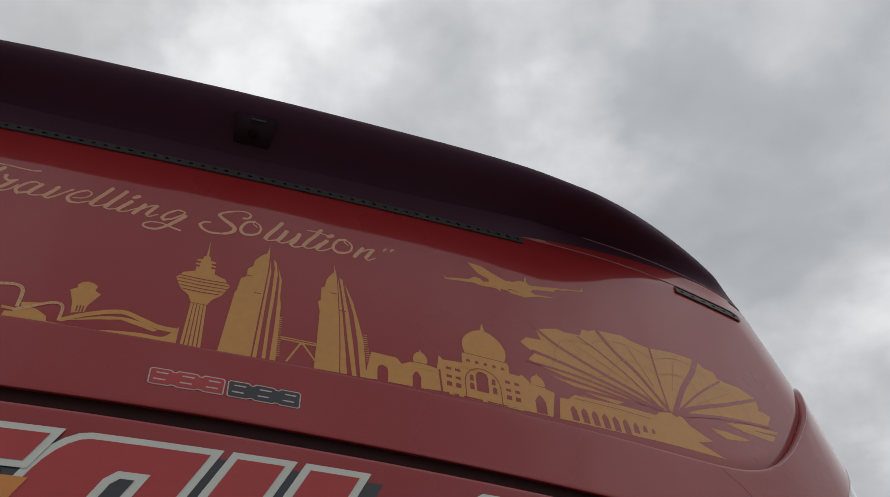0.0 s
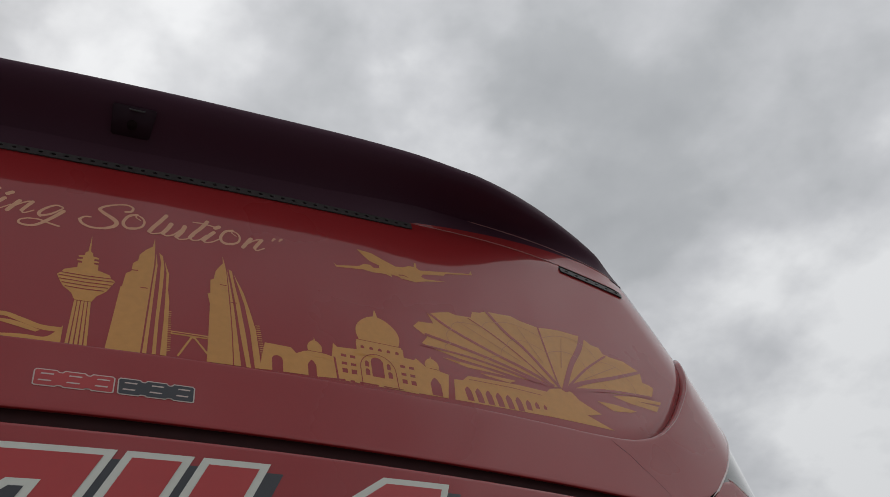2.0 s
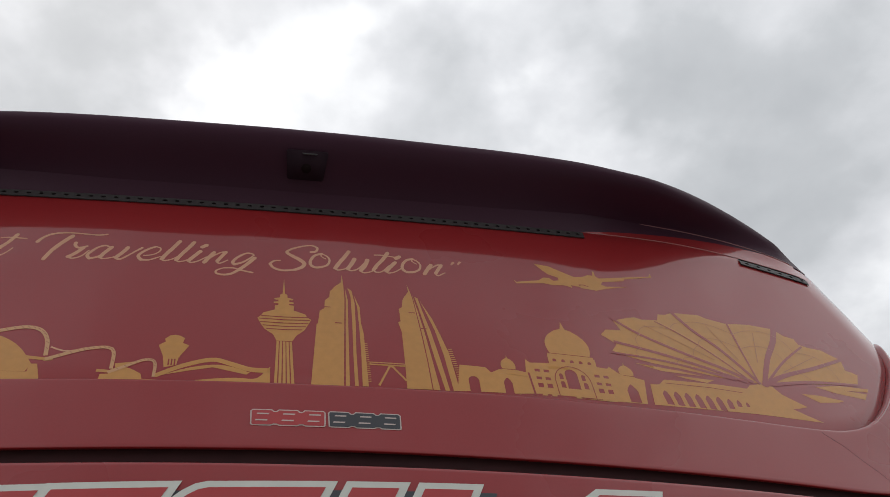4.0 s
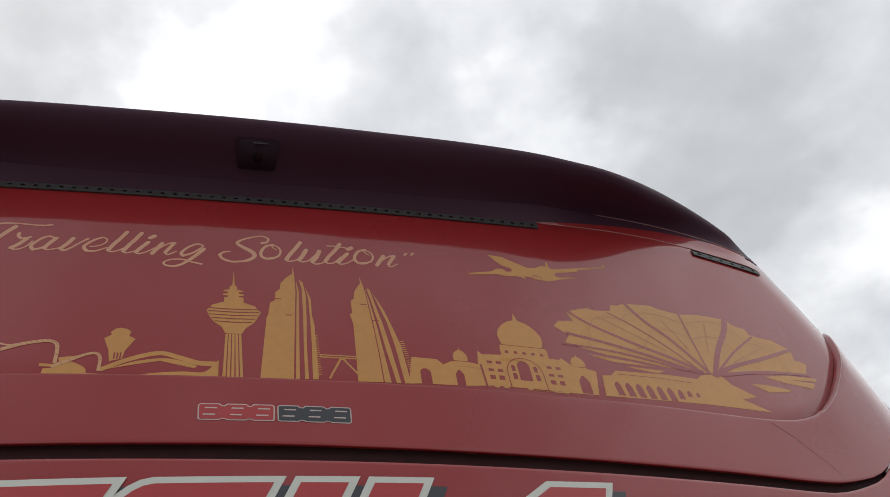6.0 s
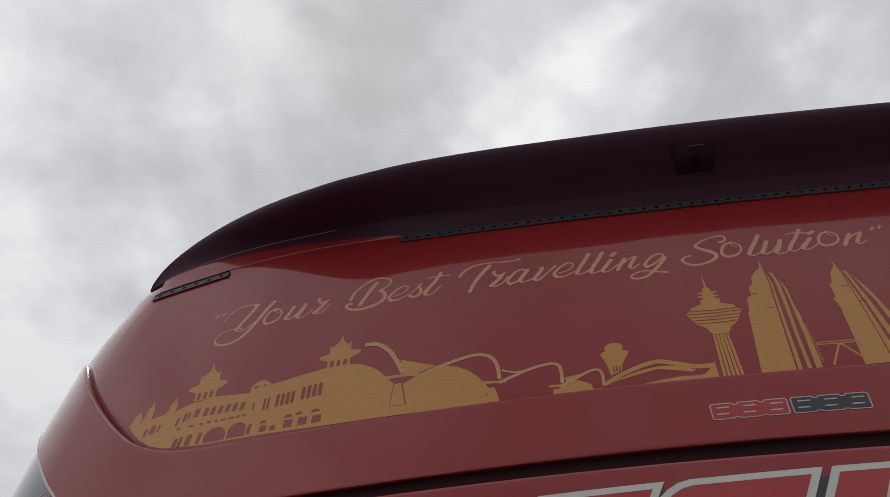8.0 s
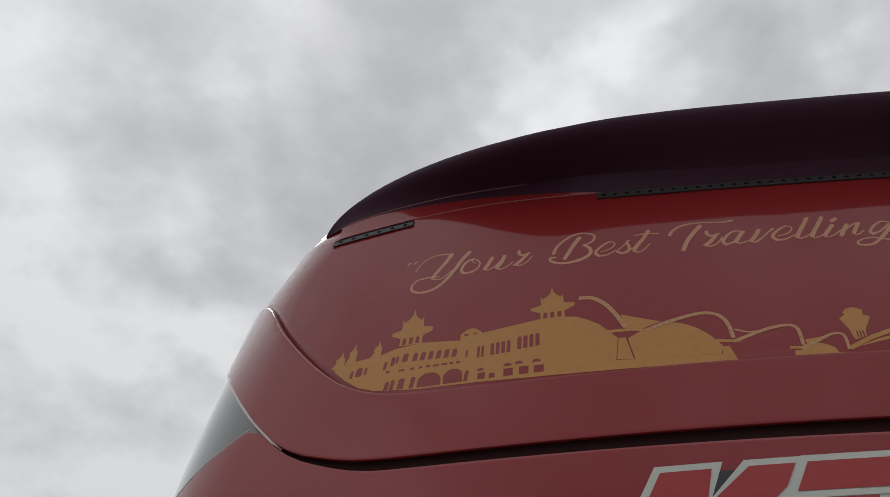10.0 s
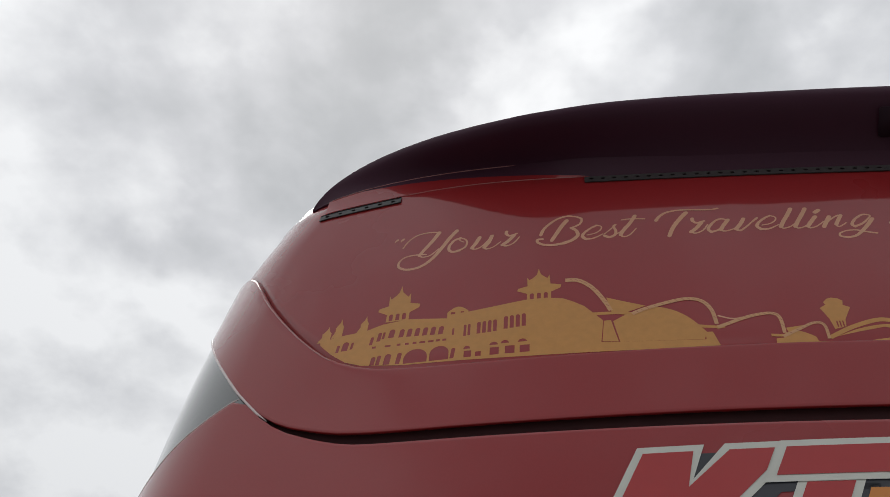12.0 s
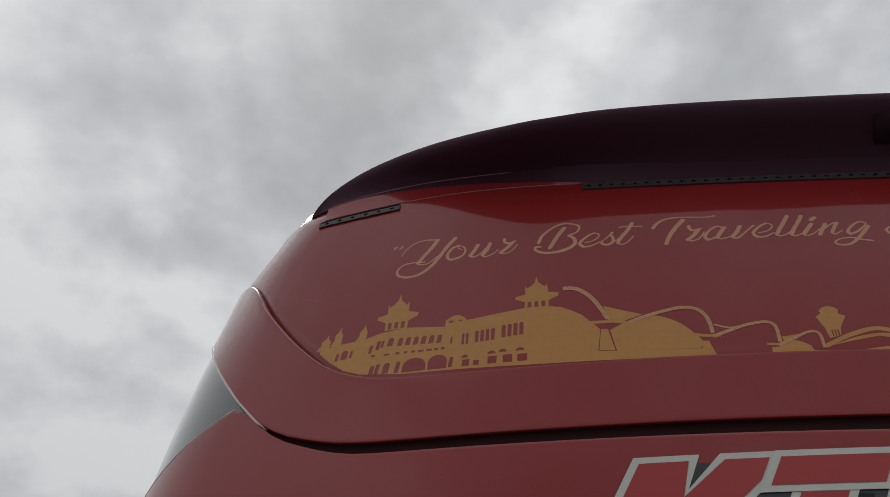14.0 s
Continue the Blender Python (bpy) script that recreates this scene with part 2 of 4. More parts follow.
def lean_y(z):
    """The rear face leans forward; far below the hood it stands upright, above the strip it rolls over into the roof."""
    zz = max(z, 1.9)
    y = (zz - ZP) * LEAN
    if z > 3.10:
        y += 2.2 * (z - 3.10) ** 2
    return y


def corner(z, s=0):
    """Centre and first angle of the rounded corner at a height."""
    xe = half_width(z, s) - R * 0.80
    a0 = math.atan(2 * BOW * xe)
    xc, yc = xe - R * math.sin(a0), BOW * xe * xe + R * math.cos(a0)
    return xe, a0, xc, yc


def skin(p, z, off=0.0):
    """A place on the body: p from 0 (middle) over 1 (start of the corner) and 2 (side) to 3 (forward end of the rear cap); the sign of p is the side."""
    s, p = (1 if p >= 0 else -1), abs(p)
    xe, a0, xc, yc = corner(z, s)
    ly = lean_y(z)
    if p <= 1:
        x = p * xe
        n = Vector((2 * BOW * x, -1, 0.0)).normalized()
        v = Vector((x, BOW * x * x + ly, z)) + n * off
    elif p <= 2:
        a = a0 + (p - 1) * (math.pi / 2 - a0)
        n = Vector((math.sin(a), -math.cos(a), 0))
        v = Vector((xc + R * n.x, yc + R * n.y + ly, z)) + n * off
    else:
        y0 = yc + ly
        v = Vector((xc + R + off, y0 + (p - 2) * (SIDE_Y - y0), z))
    v.x *= s
    return v


def p_of(x, z):
    xe, a0, xc, yc = corner(z, 1 if x >= 0 else -1)
    ax = abs(x)
    if ax <= xe:
        p = ax / xe
    else:
        a = math.asin(min(1.0, (ax - xc) / R))
        p = 1 + (a - a0) / (math.pi / 2 - a0)
    return math.copysign(p, x)


def on_skin(x, z, off):
    return skin(p_of(x, z), z, off)


def skin_normal(x, z):
    n = (on_skin(x + 0.003, z, 0) - on_skin(x - 0.003, z, 0)).cross(on_skin(x, z + 0.003, 0) - on_skin(x, z - 0.003, 0)).normalized()
    return n if n.y < 0 else -n


def arc_q(p):
    """p with the corner's part counted by its true length."""
    p = abs(p)
    return p if p <= 1 else 1 + min(p - 1, 1) * 0.31 + max(p - 2, 0)


# lines over the body, as tables of height over arc_q: the lower edge of the printed panel, the hood's gap, the sill of the quarter glass
NOTCH = [(0, 2.666), (0.45, 2.668), (0.70, 2.669), (0.77, 2.672), (0.82, 2.682), (0.865, 2.704), (0.91, 2.743), (0.96, 2.797), (1.015, 2.862), (1.053, 2.908), (1.09, 2.948), (1.13, 2.975),
         (1.2, 2.99), (1.31, 3.0), (2.31, 3.0)]
GAP = [(0, 2.5396), (0.4, 2.5396), (0.67, 2.5408), (0.78, 2.5425), (0.825, 2.548), (0.865, 2.560), (0.909, 2.578), (0.948, 2.606), (0.983, 2.643), (1.06, 2.730), (1.12, 2.798), (1.168, 2.848),
       (1.23, 2.885), (1.31, 2.90), (2.31, 2.90)]
SILL = [(0.985, 2.650), (1.0, 2.643), (1.02, 2.629), (1.05, 2.608), (1.075, 2.592), (1.11, 2.568), (1.16, 2.53), (1.31, 2.43), (1.6, 2.36), (2.31, 2.36)]


def along(table, p):
    return smooth_table(table, arc_q(p))


COLUMNS = [i / 40 for i in range(40)] + [1 + i / 36 for i in range(36)] + [2 + i / 8 for i in range(9)]
COLUMNS = [-c for c in reversed(COLUMNS[1:])] + COLUMNS


def gap_half(p):
    return lerp_table([(0, 0.0124), (0.80, 0.0098), (0.88, 0.006), (0.93, 0.0035), (0.97, 0.0008), (3, 0.0006)], abs(p))


def sheet(columns, rows):
    """A skin from a list of columns p and a function that gives each column's places from bottom to top."""
    bm = bmesh.new()
    grid = [[bm.verts.new(v) for v in rows(p)] for p in columns]
    for a, b in zip(grid, grid[1:]):
        for n in range(len(a) - 1):
            bm.faces.new((a[n], b[n], b[n + 1], a[n + 1]))
    bmesh.ops.recalc_face_normals(bm, faces=bm.faces)
    return bm


def collar_rise(p):
    return lerp_table([(0, 0.0021), (0.7, 0.0021), (0.80, 0.005), (0.90, 0.012), (1.0, 0.014), (1.15, 0.011), (1.35, 0.006), (3, 0.003)], abs(p))


def groove(p):
    return lerp_table([(0, 0.0004), (0.76, 0.0004), (0.9, 0.003), (1.3, 0.003), (1.5, 0.0015), (3, 0.0015)], abs(p))


bus = new("bus")
tagged(bus, "glossy maroon red coach with gold city skyline printed on its back", "bus")


def upper_rows(p):
    z0 = along(NOTCH, p)
    out = [skin(p, z0 - 0.0015, -groove(p)), skin(p, z0, -groove(p) * 0.8)]
    out += [skin(p, z0 + 0.002 + (3.10 - z0 - 0.002) * k / 14) for k in range(15)]
    tuck = 0.005 * min(1.0, max(0.0, (-p - 0.88) / 0.1))
    out += [skin(p, z, -tuck if z > 3.14 else 0.0) for z in (3.12, 3.15, 3.18, 3.21, 3.24, 3.265, 3.28)]
    return out


def collar_rows(p):
    z1, z0 = along(NOTCH, p), along(GAP, p) + gap_half(p)
    d = collar_rise(p)
    h = max(z1 - z0, 0.01)
    lip = lerp_table([(0, 0.004), (0.76, 0.006), (0.9, 0.011), (1.3, 0.009), (3, 0.006)], abs(p))
    out = [skin(p, z0 + 0.0005, -0.004), skin(p, z0, -0.002), skin(p, z0, 0.0012), skin(p, z0 + 0.001, 0.0019), skin(p, z0 + 0.006, 0.002)]
    out += [skin(p, z0 + 0.006 + (h - lip - 0.006) * k / 9, 0.002 + (d - 0.002) * (k / 9) ** 1.5) for k in range(1, 10)]
    out += [skin(p, z1 - lip * 0.55, d * 0.97), skin(p, z1 - lip * 0.25, d * 0.75), skin(p, z1 - lip * 0.08, d * 0.35), skin(p, z1, -groove(p) - 0.0005)]
    return out


def hood_top(p):
    z = along(GAP, p) - gap_half(p)
    if arc_q(p) > SILL[0][0]:
        z = min(z, along(SILL, p))
    return z


def hood_rows(p):
    z1 = hood_top(p)
    out = [skin(p, z) for z in (0.32, 0.36, 0.6, 0.9, 1.2, 1.5, 1.8, 1.9, 2.0)]
    out += [skin(p, 2.0 + (z1 - 0.006 - 2.0) * k / 12, 0.002 * (k / 12)) for k in range(1, 13)]
    out += [skin(p, z1 - 0.001, 0.0019), skin(p, z1, 0.0012), skin(p, z1, -0.002), skin(p, z1 - 0.0005, -0.006)]
    return out


def glass_rows(p):
    z1, z0 = along(GAP, p), along(SILL, p)
    low, high = min(z0, z1) - 0.014, z1 + 0.006
    return [skin(p, low + (high - low) * k / 12, -0.004) for k in range(13)]


upper_panel = part("upper_panel", sheet(COLUMNS, upper_rows), paint_red, bus, "glossy red upper rear panel, printed in gold")
part("collar_panel", sheet(COLUMNS, collar_rows), paint_red, bus, "raised red moulding below the printed panel")
hood = part("engine_hood", sheet(COLUMNS, hood_rows), paint_red, bus, "glossy red engine hood with silver-edged letter shapes")
def trough_rows(p):
    """The rubber-lined channel of the gap, open to the back."""
    z, h = along(GAP, p), gap_half(p)
    return [skin(p, z - h - 0.0008, -0.003), skin(p, z - h - 0.0012, -0.009), skin(p, z, -0.010), skin(p, z + h + 0.0012, -0.009), skin(p, z + h + 0.0008, -0.0015)]


part("hood_gap", sheet([c for c in COLUMNS if abs(c) < 0.97], trough_rows), gap_lining, bus, "dark gap above the engine hood")
for side in (-1, 1):
    cols = sorted(side * c for c in [0.94, 0.955, 0.97, 0.98, 0.99] + [1.0 + i / 30 for i in range(60)] + [3.0] if c > 0.935)
    part("quarter_glass", sheet(cols, glass_rows), glass_dark, bus, "tinted wrap-around quarter glass")


def tube(points, radius, sides=8):
    bm = bmesh.new()
    rings = []
    for n, v in enumerate(points):
        a, b = points[max(n - 1, 0)], points[min(n + 1, len(points) - 1)]
        t = (b - a).normalized()
        u = t.cross(Vector((0, 0.3, 1))).normalized()
        w = t.cross(u)
        r = radius * (0.15 if n in (0, len(points) - 1) else 1.0)
        rings.append([bm.verts.new(v + r * (math.cos(k * math.tau / sides) * u + math.sin(k * math.tau / sides) * w)) for k in range(sides)])
    for a, b in zip(rings, rings[1:]):
        for k in range(sides):
            bm.faces.new((a[k], a[(k + 1) % sides], b[(k + 1) % sides], b[k]))
    bm.faces.new(rings[0]), bm.faces.new(rings[-1])
    bmesh.ops.recalc_face_normals(bm, faces=bm.faces)
    return bm


# ================= the spoiler lip =================
EDGE_Z = [(0, 3.161), (0.2, 3.163), (0.4, 3.171), (0.5, 3.173), (0.6, 3.168), (0.66, 3.168), (0.72, 3.175), (0.8, 3.189), (0.86, 3.197), (0.91, 3.197), (0.95, 3.188), (0.99, 3.168), (1.03, 3.134)]
SEAM_Z = [(0, 3.082), (0.3, 3.089), (0.5, 3.100), (0.6, 3.110), (0.7, 3.118), (0.78, 3.119), (0.86, 3.114)]
ROOT_Z = [(0, 3.080), (0.3, 3.092), (0.45, 3.112), (0.55, 3.130), (0.675, 3.147), (0.77, 3.157), (0.84, 3.158), (0.914, 3.150), (0.97, 3.141), (1.03, 3.133)]
RISE = [(0, 0.006), (0.4, 0.005), (0.9, 0.003), (1.0, 0.001), (1.03, 0.0)]
SPAN = 1.03


def lip_edge(x):
    ax = abs(x)
    z = smooth_table(EDGE_Z, ax)
    t = min(1.0, max(0.0, (ax - 0.6) / 0.42))
    e = Vector((x, -0.07 + BOW * x * x + 0.105 * t * t * (3 - 2 * t), z))
    e += Vector((-0.3 * x, -0.62, -0.79)) * 0.011 * (1 - min(1.0, max(0.0, (ax - 0.62) / 0.34)))
    start = 0.96
    if x < 0:
        start = 0.94
        k = min(1.0, max(0.0, (ax - 0.62) / 0.33))
        swell = k * k * (3 - 2 * k)
        e.x -= 0.009 * swell
        e.z += 0.006 * swell * (SPAN - ax) / 0.1
    k = min(1.0, max(0.0, (ax - start) / (SPAN - start)))
    k *= k if x > 0 else k * k * k
    return e.lerp(on_skin(x, z, 0.001), k * (3 - 2 * math.sqrt(k)) if x > 0 else k)


def lip_root(x):
    return on_skin(x, smooth_table(ROOT_Z, abs(x)), 0.0)


def under(x, q):
    """The spoiler's underside between its root and its rolled edge; towards the edge it turns to face backwards."""
    e, r = lip_edge(x), lip_root(x)
    k = min(1.0, max(0.0, (SPAN - abs(x)) / 0.10))
    rise = smooth_table(RISE, abs(x))
    a = Vector((r.x, r.y - 0.004 * k + rise * LEAN, r.z + rise))
    c1 = a.lerp(e, 0.42) + Vector((0, 0.006, 0.007)) * k
    c2 = e + Vector((0, 0.001, -0.034)) * k * min(1.0, (e - a).length / 0.09)
    return a * (1 - q) ** 3 + c1 * 3 * q * (1 - q) ** 2 + c2 * 3 * q * q * (1 - q) + e * q**3


def spoiler_mesh():
    bm = bmesh.new()
    grid = []
    n = 120
    for i in range(n + 1):
        x = SPAN * math.sin(math.pi / 2 * (2 * i / n - 1))
        e, r = lip_edge(x), lip_root(x)
        ax = abs(x)
        k = min(1.0, max(0.0, (SPAN - ax) / 0.10))
        rise = smooth_table(RISE, ax)
        step = Vector((r.x, r.y - 0.004 * k + rise * LEAN, r.z + rise))
        ring = [Vector((r.x, r.y + 0.02, r.z - 0.002)), r, (r + step) / 2 + Vector((0, -0.003 * k, 0)), step]
        ring += [under(x, q) for q in (0.1, 0.22, 0.36, 0.5, 0.62, 0.72, 0.81, 0.89, 0.95)]
        rad = 0.008 * k + 0.001
        for deg in (12, 32, 55, 80):
            t = radians(deg)
            ring.append(Vector((e.x, e.y + rad - rad * math.cos(t), e.z + rad * 0.8 * math.sin(t))))
        top = 3.235 - 0.10 * (ax / SPAN) ** 4
        ring.append(Vector((e.x, e.y + 0.06, min(e.z + 0.022, top))))
        ring.append(Vector((e.x * 0.99, e.y + 0.22, min(e.z + 0.05, top + 0.03))))
        ring.append(Vector((e.x * 0.97, e.y + 0.42, min(e.z + 0.06, top + 0.03))))
        ring.append(Vector((e.x * 0.97, e.y + 0.44, e.z - 0.02)))
        grid.append([bm.verts.new(v) for v in ring])
    for a, b in zip(grid, grid[1:]):
        for j in range(len(a) - 1):
            bm.faces.new((a[j], b[j], b[j + 1], a[j + 1]))
    bmesh.ops.recalc_face_normals(bm, faces=bm.faces)
    return bm


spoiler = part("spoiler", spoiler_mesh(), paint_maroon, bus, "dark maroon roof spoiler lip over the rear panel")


def chamfer(x, q0, low, steps=4):
    """From a height on the panel out to the spoiler's underside, a little hollow."""
    a, b = on_skin(x, low, 0.0006), under(x, q0) + Vector((0, -0.0006, -0.0008))
    return [a.lerp(b, k / steps) + Vector((0, 0.0008, 0.0008)) * math.sin(math.pi * k / steps) for k in range(steps + 1)]


def fillet_low(ax):
    if ax < 0.512:
        return 3.0738 + 0.085 * ax * ax
    return smooth_table(SEAM_Z, ax) if ax < 0.85 else 3.114 - 0.10 * (ax - 0.85)


def fillet_depth(ax):
    return lerp_table([(0, 0.11), (0.4, 0.12), (0.52, 0.12), (0.65, 0.07), (0.8, 0.05), (1.0, 0.04)], ax)


def fillet_split(ax):
    """How far up the fillet its red part reaches; in the middle it is all maroon. Further out the maroon paints shade
    onto red bodywork.
    """
    t = min(1.0, max(0.0, (ax - 0.50) / 0.45))
    return 0.004 + 0.98 * t


def fillet_rows(x, lo, hi):
    whole = chamfer(x, fillet_depth(abs(x)), fillet_low(abs(x)), 12)
    def at(t):
        n = min(int(t * 12), 11)
        return whole[n].lerp(whole[n + 1], t * 12 - n)
    return [at(lo + (hi - lo) * k / 4) for k in range(5)]


# maroon like the spoiler in the middle; its outer ends are painted shade
part("spoiler_fillet_dark", sheet([-0.945 + 1.89 * k / 80 for k in range(81)], lambda x: fillet_rows(x, fillet_split(abs(x)), 1.0)), paint_maroon, spoiler, "dark maroon fillet above the vent strip, its outer ends painted shade")
for side in (-1, 1):
    reach = [side * (0.502 + (0.995 - 0.502) * k / 36) for k in range(37)]
    part("spoiler_fillet", sheet(sorted(reach), lambda x: fillet_rows(x, 0.0, fillet_split(abs(x)))), paint_red, spoiler, "red fillet between panel and spoiler")
    # the crease's highlight, painted as a thin pale tube
    part("fillet_highlight", tube([under(x, fillet_depth(abs(x))) + Vector((0, -0.0010, -0.0010)) for x in reach[10:]], 0.0008), edge_highlight, spoiler, "highlight painted along the crease under the spoiler")

# ================= plain rest of the coach =================
def shell_rows():
    bm = bmesh.new()
    zs = [0.32, 0.36, 0.9, 1.9, 2.45, 2.6, 2.8, 2.9, 3.0, 3.1, 3.18, 3.24, 3.28]
    ring0 = [(half_width(z), z) for z in zs]
    outline = [(-w, z) for w, z in ring0] + [(w, z) for w, z in reversed(ring0)]
    rows = []
    for y in (SIDE_Y - 0.9, SIDE_Y, LENGTH * 0.5, LENGTH - 0.25, LENGTH):
        k = 1.0 if y < LENGTH - 0.1 else 0.93
        inset = 0.0 if y >= SIDE_Y else 0.03
        rows.append([bm.verts.new((x * k - math.copysign(inset, x), y, 0.32 + (z - 0.32) * (0.97 if k < 1 else 1.0))) for x, z in outline])
    for a, b in zip(rows[1:], rows[2:]):
        for j in range(len(a)):
            bm.faces.new((a[j], a[(j + 1) % len(a)], b[(j + 1) % len(a)], b[j]))
    top = len(zs) - 1
    bm.faces.new((rows[0][top], rows[0][top + 1], rows[1][top + 1], rows[1][top]))
    bm.faces.new(rows[-1])
    bmesh.ops.recalc_face_normals(bm, faces=bm.faces)
    return bm


part("body", shell_rows(), paint_red, bus, "plain red coach body", smooth=False)


def wheel_mesh(radius, inner, width, bevel):
    bm = bmesh.new()
    prof = [(inner, -width / 2), (radius - bevel, -width / 2), (radius, -width / 2 + bevel), (radius, width / 2 - bevel), (radius - bevel, width / 2), (inner, width / 2)]
    rings = [[bm.verts.new((w, r * math.cos(k * math.tau / 32), r * math.sin(k * math.tau / 32))) for r, w in prof] for k in range(32)]
    for a, b in zip(rings, rings[1:] + rings[:1]):
        for j in range(len(prof)):
            bm.faces.new((a[j], b[j], b[(j + 1) % len(prof)], a[(j + 1) % len(prof)]))
    bmesh.ops.recalc_face_normals(bm, faces=bm.faces)
    return bm


for y in (3.2, 9.0):
    for x in (-1.08, 1.08):
        wheel = part("wheel", wheel_mesh(0.5, 0.29, 0.28, 0.04), rubber, bus, "black rubber tyre")
        wheel.location = (x, y, 0.5)
        part("rim", wheel_mesh(0.30, 0.06, 0.2, 0.02), rim_metal, wheel, "steel rim")

# ================= ground =================
# out of view; its pale tone is added to bounce light up
bm = bmesh.new()
bmesh.ops.create_grid(bm, x_segments=24, y_segments=24, size=1500)
ground = new("ground", mesh_of("ground", bm, bounce_ground))
tagged(ground, "unseen ground, kept pale to throw light upwards", "ground", kind="structure")

# ================= printed and stuck-on things on the skin =================
from mathutils.geometry import tessellate_polygon


def film(outlines, off):
    """A thin film on the skin. outlines: shapes in (x, z), each a list of loops: the first its edge, the rest its holes."""
    bm = bmesh.new()
    for loops in outlines:
        flat = [v for loop in loops for v in loop]
        verts = [bm.verts.new((x, 0, z)) for x, z in flat]
        for tri in tessellate_polygon([[Vector((x, z, 0)) for x, z in loop] for loop in loops]):
            if len(set(tri)) == 3:
                try:
                    bm.faces.new([verts[k] for k in tri])
                except ValueError:
                    pass
    xs = [v.co.x for v in bm.verts]
    n0, n1 = math.floor(min(xs) / 0.05), math.ceil(max(xs) / 0.05)
    for n in range(n0, n1 + 1):
        bmesh.ops.bisect_plane(bm, geom=bm.verts[:] + bm.edges[:] + bm.faces[:], plane_co=(n * 0.05, 0, 0), plane_no=(1, 0, 0))
    for v in bm.verts:
        v.co = on_skin(v.co.x, v.co.z, off)
    bm.faces.layers.int.new("film")
    bm.normal_update()
    for f in bm.faces:
        if f.normal.y > 0:
            f.normal_flip()
    return bm


def poly(text):
    return [tuple(float(c) for c in pair.split(",")) for pair in text.split()]


def rect(x0, z0, x1, z1, lean=0.0):
    return [(x0, z0), (x1, z0), (x1 + lean * (z1 - z0), z1), (x0 + lean * (z1 - z0), z1)]


def arch(cx, z0, w, h, n=8, lean=0.0, pointed=False):
    """A window with a round or pointed head."""
    r = w / 2
    body = h - (r if not pointed else r * 1.5)
    out = [(cx - r, z0), (cx + r, z0), (cx + r + lean * body, z0 + body)]
    for k in range(1, n):
        a = math.pi * k / n
        up = math.sin(a) * r if not pointed else r * 1.5 * (1 - abs(math.cos(a)) ** 1.5)
        out.append((cx + r * math.cos(a) + lean * body, z0 + body + up))
    out.append((cx - r + lean * body, z0 + body))
    return out


def onion(cx, z0, w, h, n=14):
    """An onion dome with its point."""
    out = []
    for k in range(n + 1):
        t = k / n
        r = w / 2 * (0.86 + 0.5 * t - 1.36 * t**2.6) if t < 0.86 else w / 2 * 0.30 * ((1 - t) / 0.14) ** 1.6
        out.append((max(r, 0.0), z0 + h * t))
    return [(cx + r, z) for r, z in out[:-1]] + [(cx, z0 + h * 1.2)] + [(cx - r, z) for r, z in reversed(out[:-1])]


def band(line, width0, width1=None):
    """A stroke along a line of places, tapering from one width to the other."""
    width1 = width0 if width1 is None else width1
    left, right = [], []
    for n, (x, z) in enumerate(line):
        (xa, za), (xb, zb) = line[max(n - 1, 0)], line[min(n + 1, len(line) - 1)]
        d = math.hypot(xb - xa, zb - za) or 1
        w = (width0 + (width1 - width0) * n / (len(line) - 1)) / 2
        left.append((x - (zb - za) / d * w, z + (xb - xa) / d * w))
        right.append((x + (zb - za) / d * w, z - (xb - xa) / d * w))
    return left + right[::-1]


def bend(points, n=6):
    """A smooth line through a few places."""
    out = []
    for k in range(len(points) - 1):
        p0, p1, p2, p3 = points[max(k - 1, 0)], points[k], points[k + 1], points[min(k + 2, len(points) - 1)]
        for j in range(n):
            t = j / n
            out.append(tuple(0.5 * (2 * p1[c] + (p2[c] - p0[c]) * t + (2 * p0[c] - 5 * p1[c] + 4 * p2[c] - p3[c]) * t * t
                                    + (3 * p1[c] - p0[c] - 3 * p2[c] + p3[c]) * t**3) for c in (0, 1)))
    return out + [points[-1]]


PRINT, OVER = 0.0003, 0.0006


def printed(name, shapes, label, mat=None, off=PRINT):
    return part(name, film(shapes, off), mat or gold_film, bus, label, smooth=True)


def pieces(name, shapes, parent, mat, off=OVER):
    """Small printed marks, each a part of its own."""
    for shape in shapes:
        part(name, film([shape], off), mat, parent)


# --- old railway station, with pavilions and arcades
def pavilion(cx, z0, w, h):
    return poly(" ".join(f"{cx + w * u:.4f},{z0 + h * v:.4f}" for u, v in (
        (-0.27, 0), (-0.27, 0.22), (-0.5, 0.34), (-0.48, 0.42), (-0.26, 0.48), (-0.27, 0.78), (-0.22, 0.68), (-0.12, 0.76), (-0.04, 0.86), (0.0, 1.06), (0.05, 0.86),
        (0.14, 0.76), (0.2, 0.70), (0.25, 0.80), (0.27, 0.50), (0.52, 0.44), (0.5, 0.34), (0.28, 0.22), (0.28, 0))))


def pinnacle(cx, z0, w, h):
    return [(cx - w, z0), (cx - 0.5 * w, z0 + 0.35 * h), (cx - 0.55 * w, z0 + 0.55 * h), (cx - 0.1 * w, z0 + 0.75 * h), (cx + 0.15 * w, z0 + h), (cx + 0.3 * w, z0 + 0.7 * h),
            (cx + 0.55 * w, z0 + 0.55 * h), (cx + 0.5 * w, z0)]


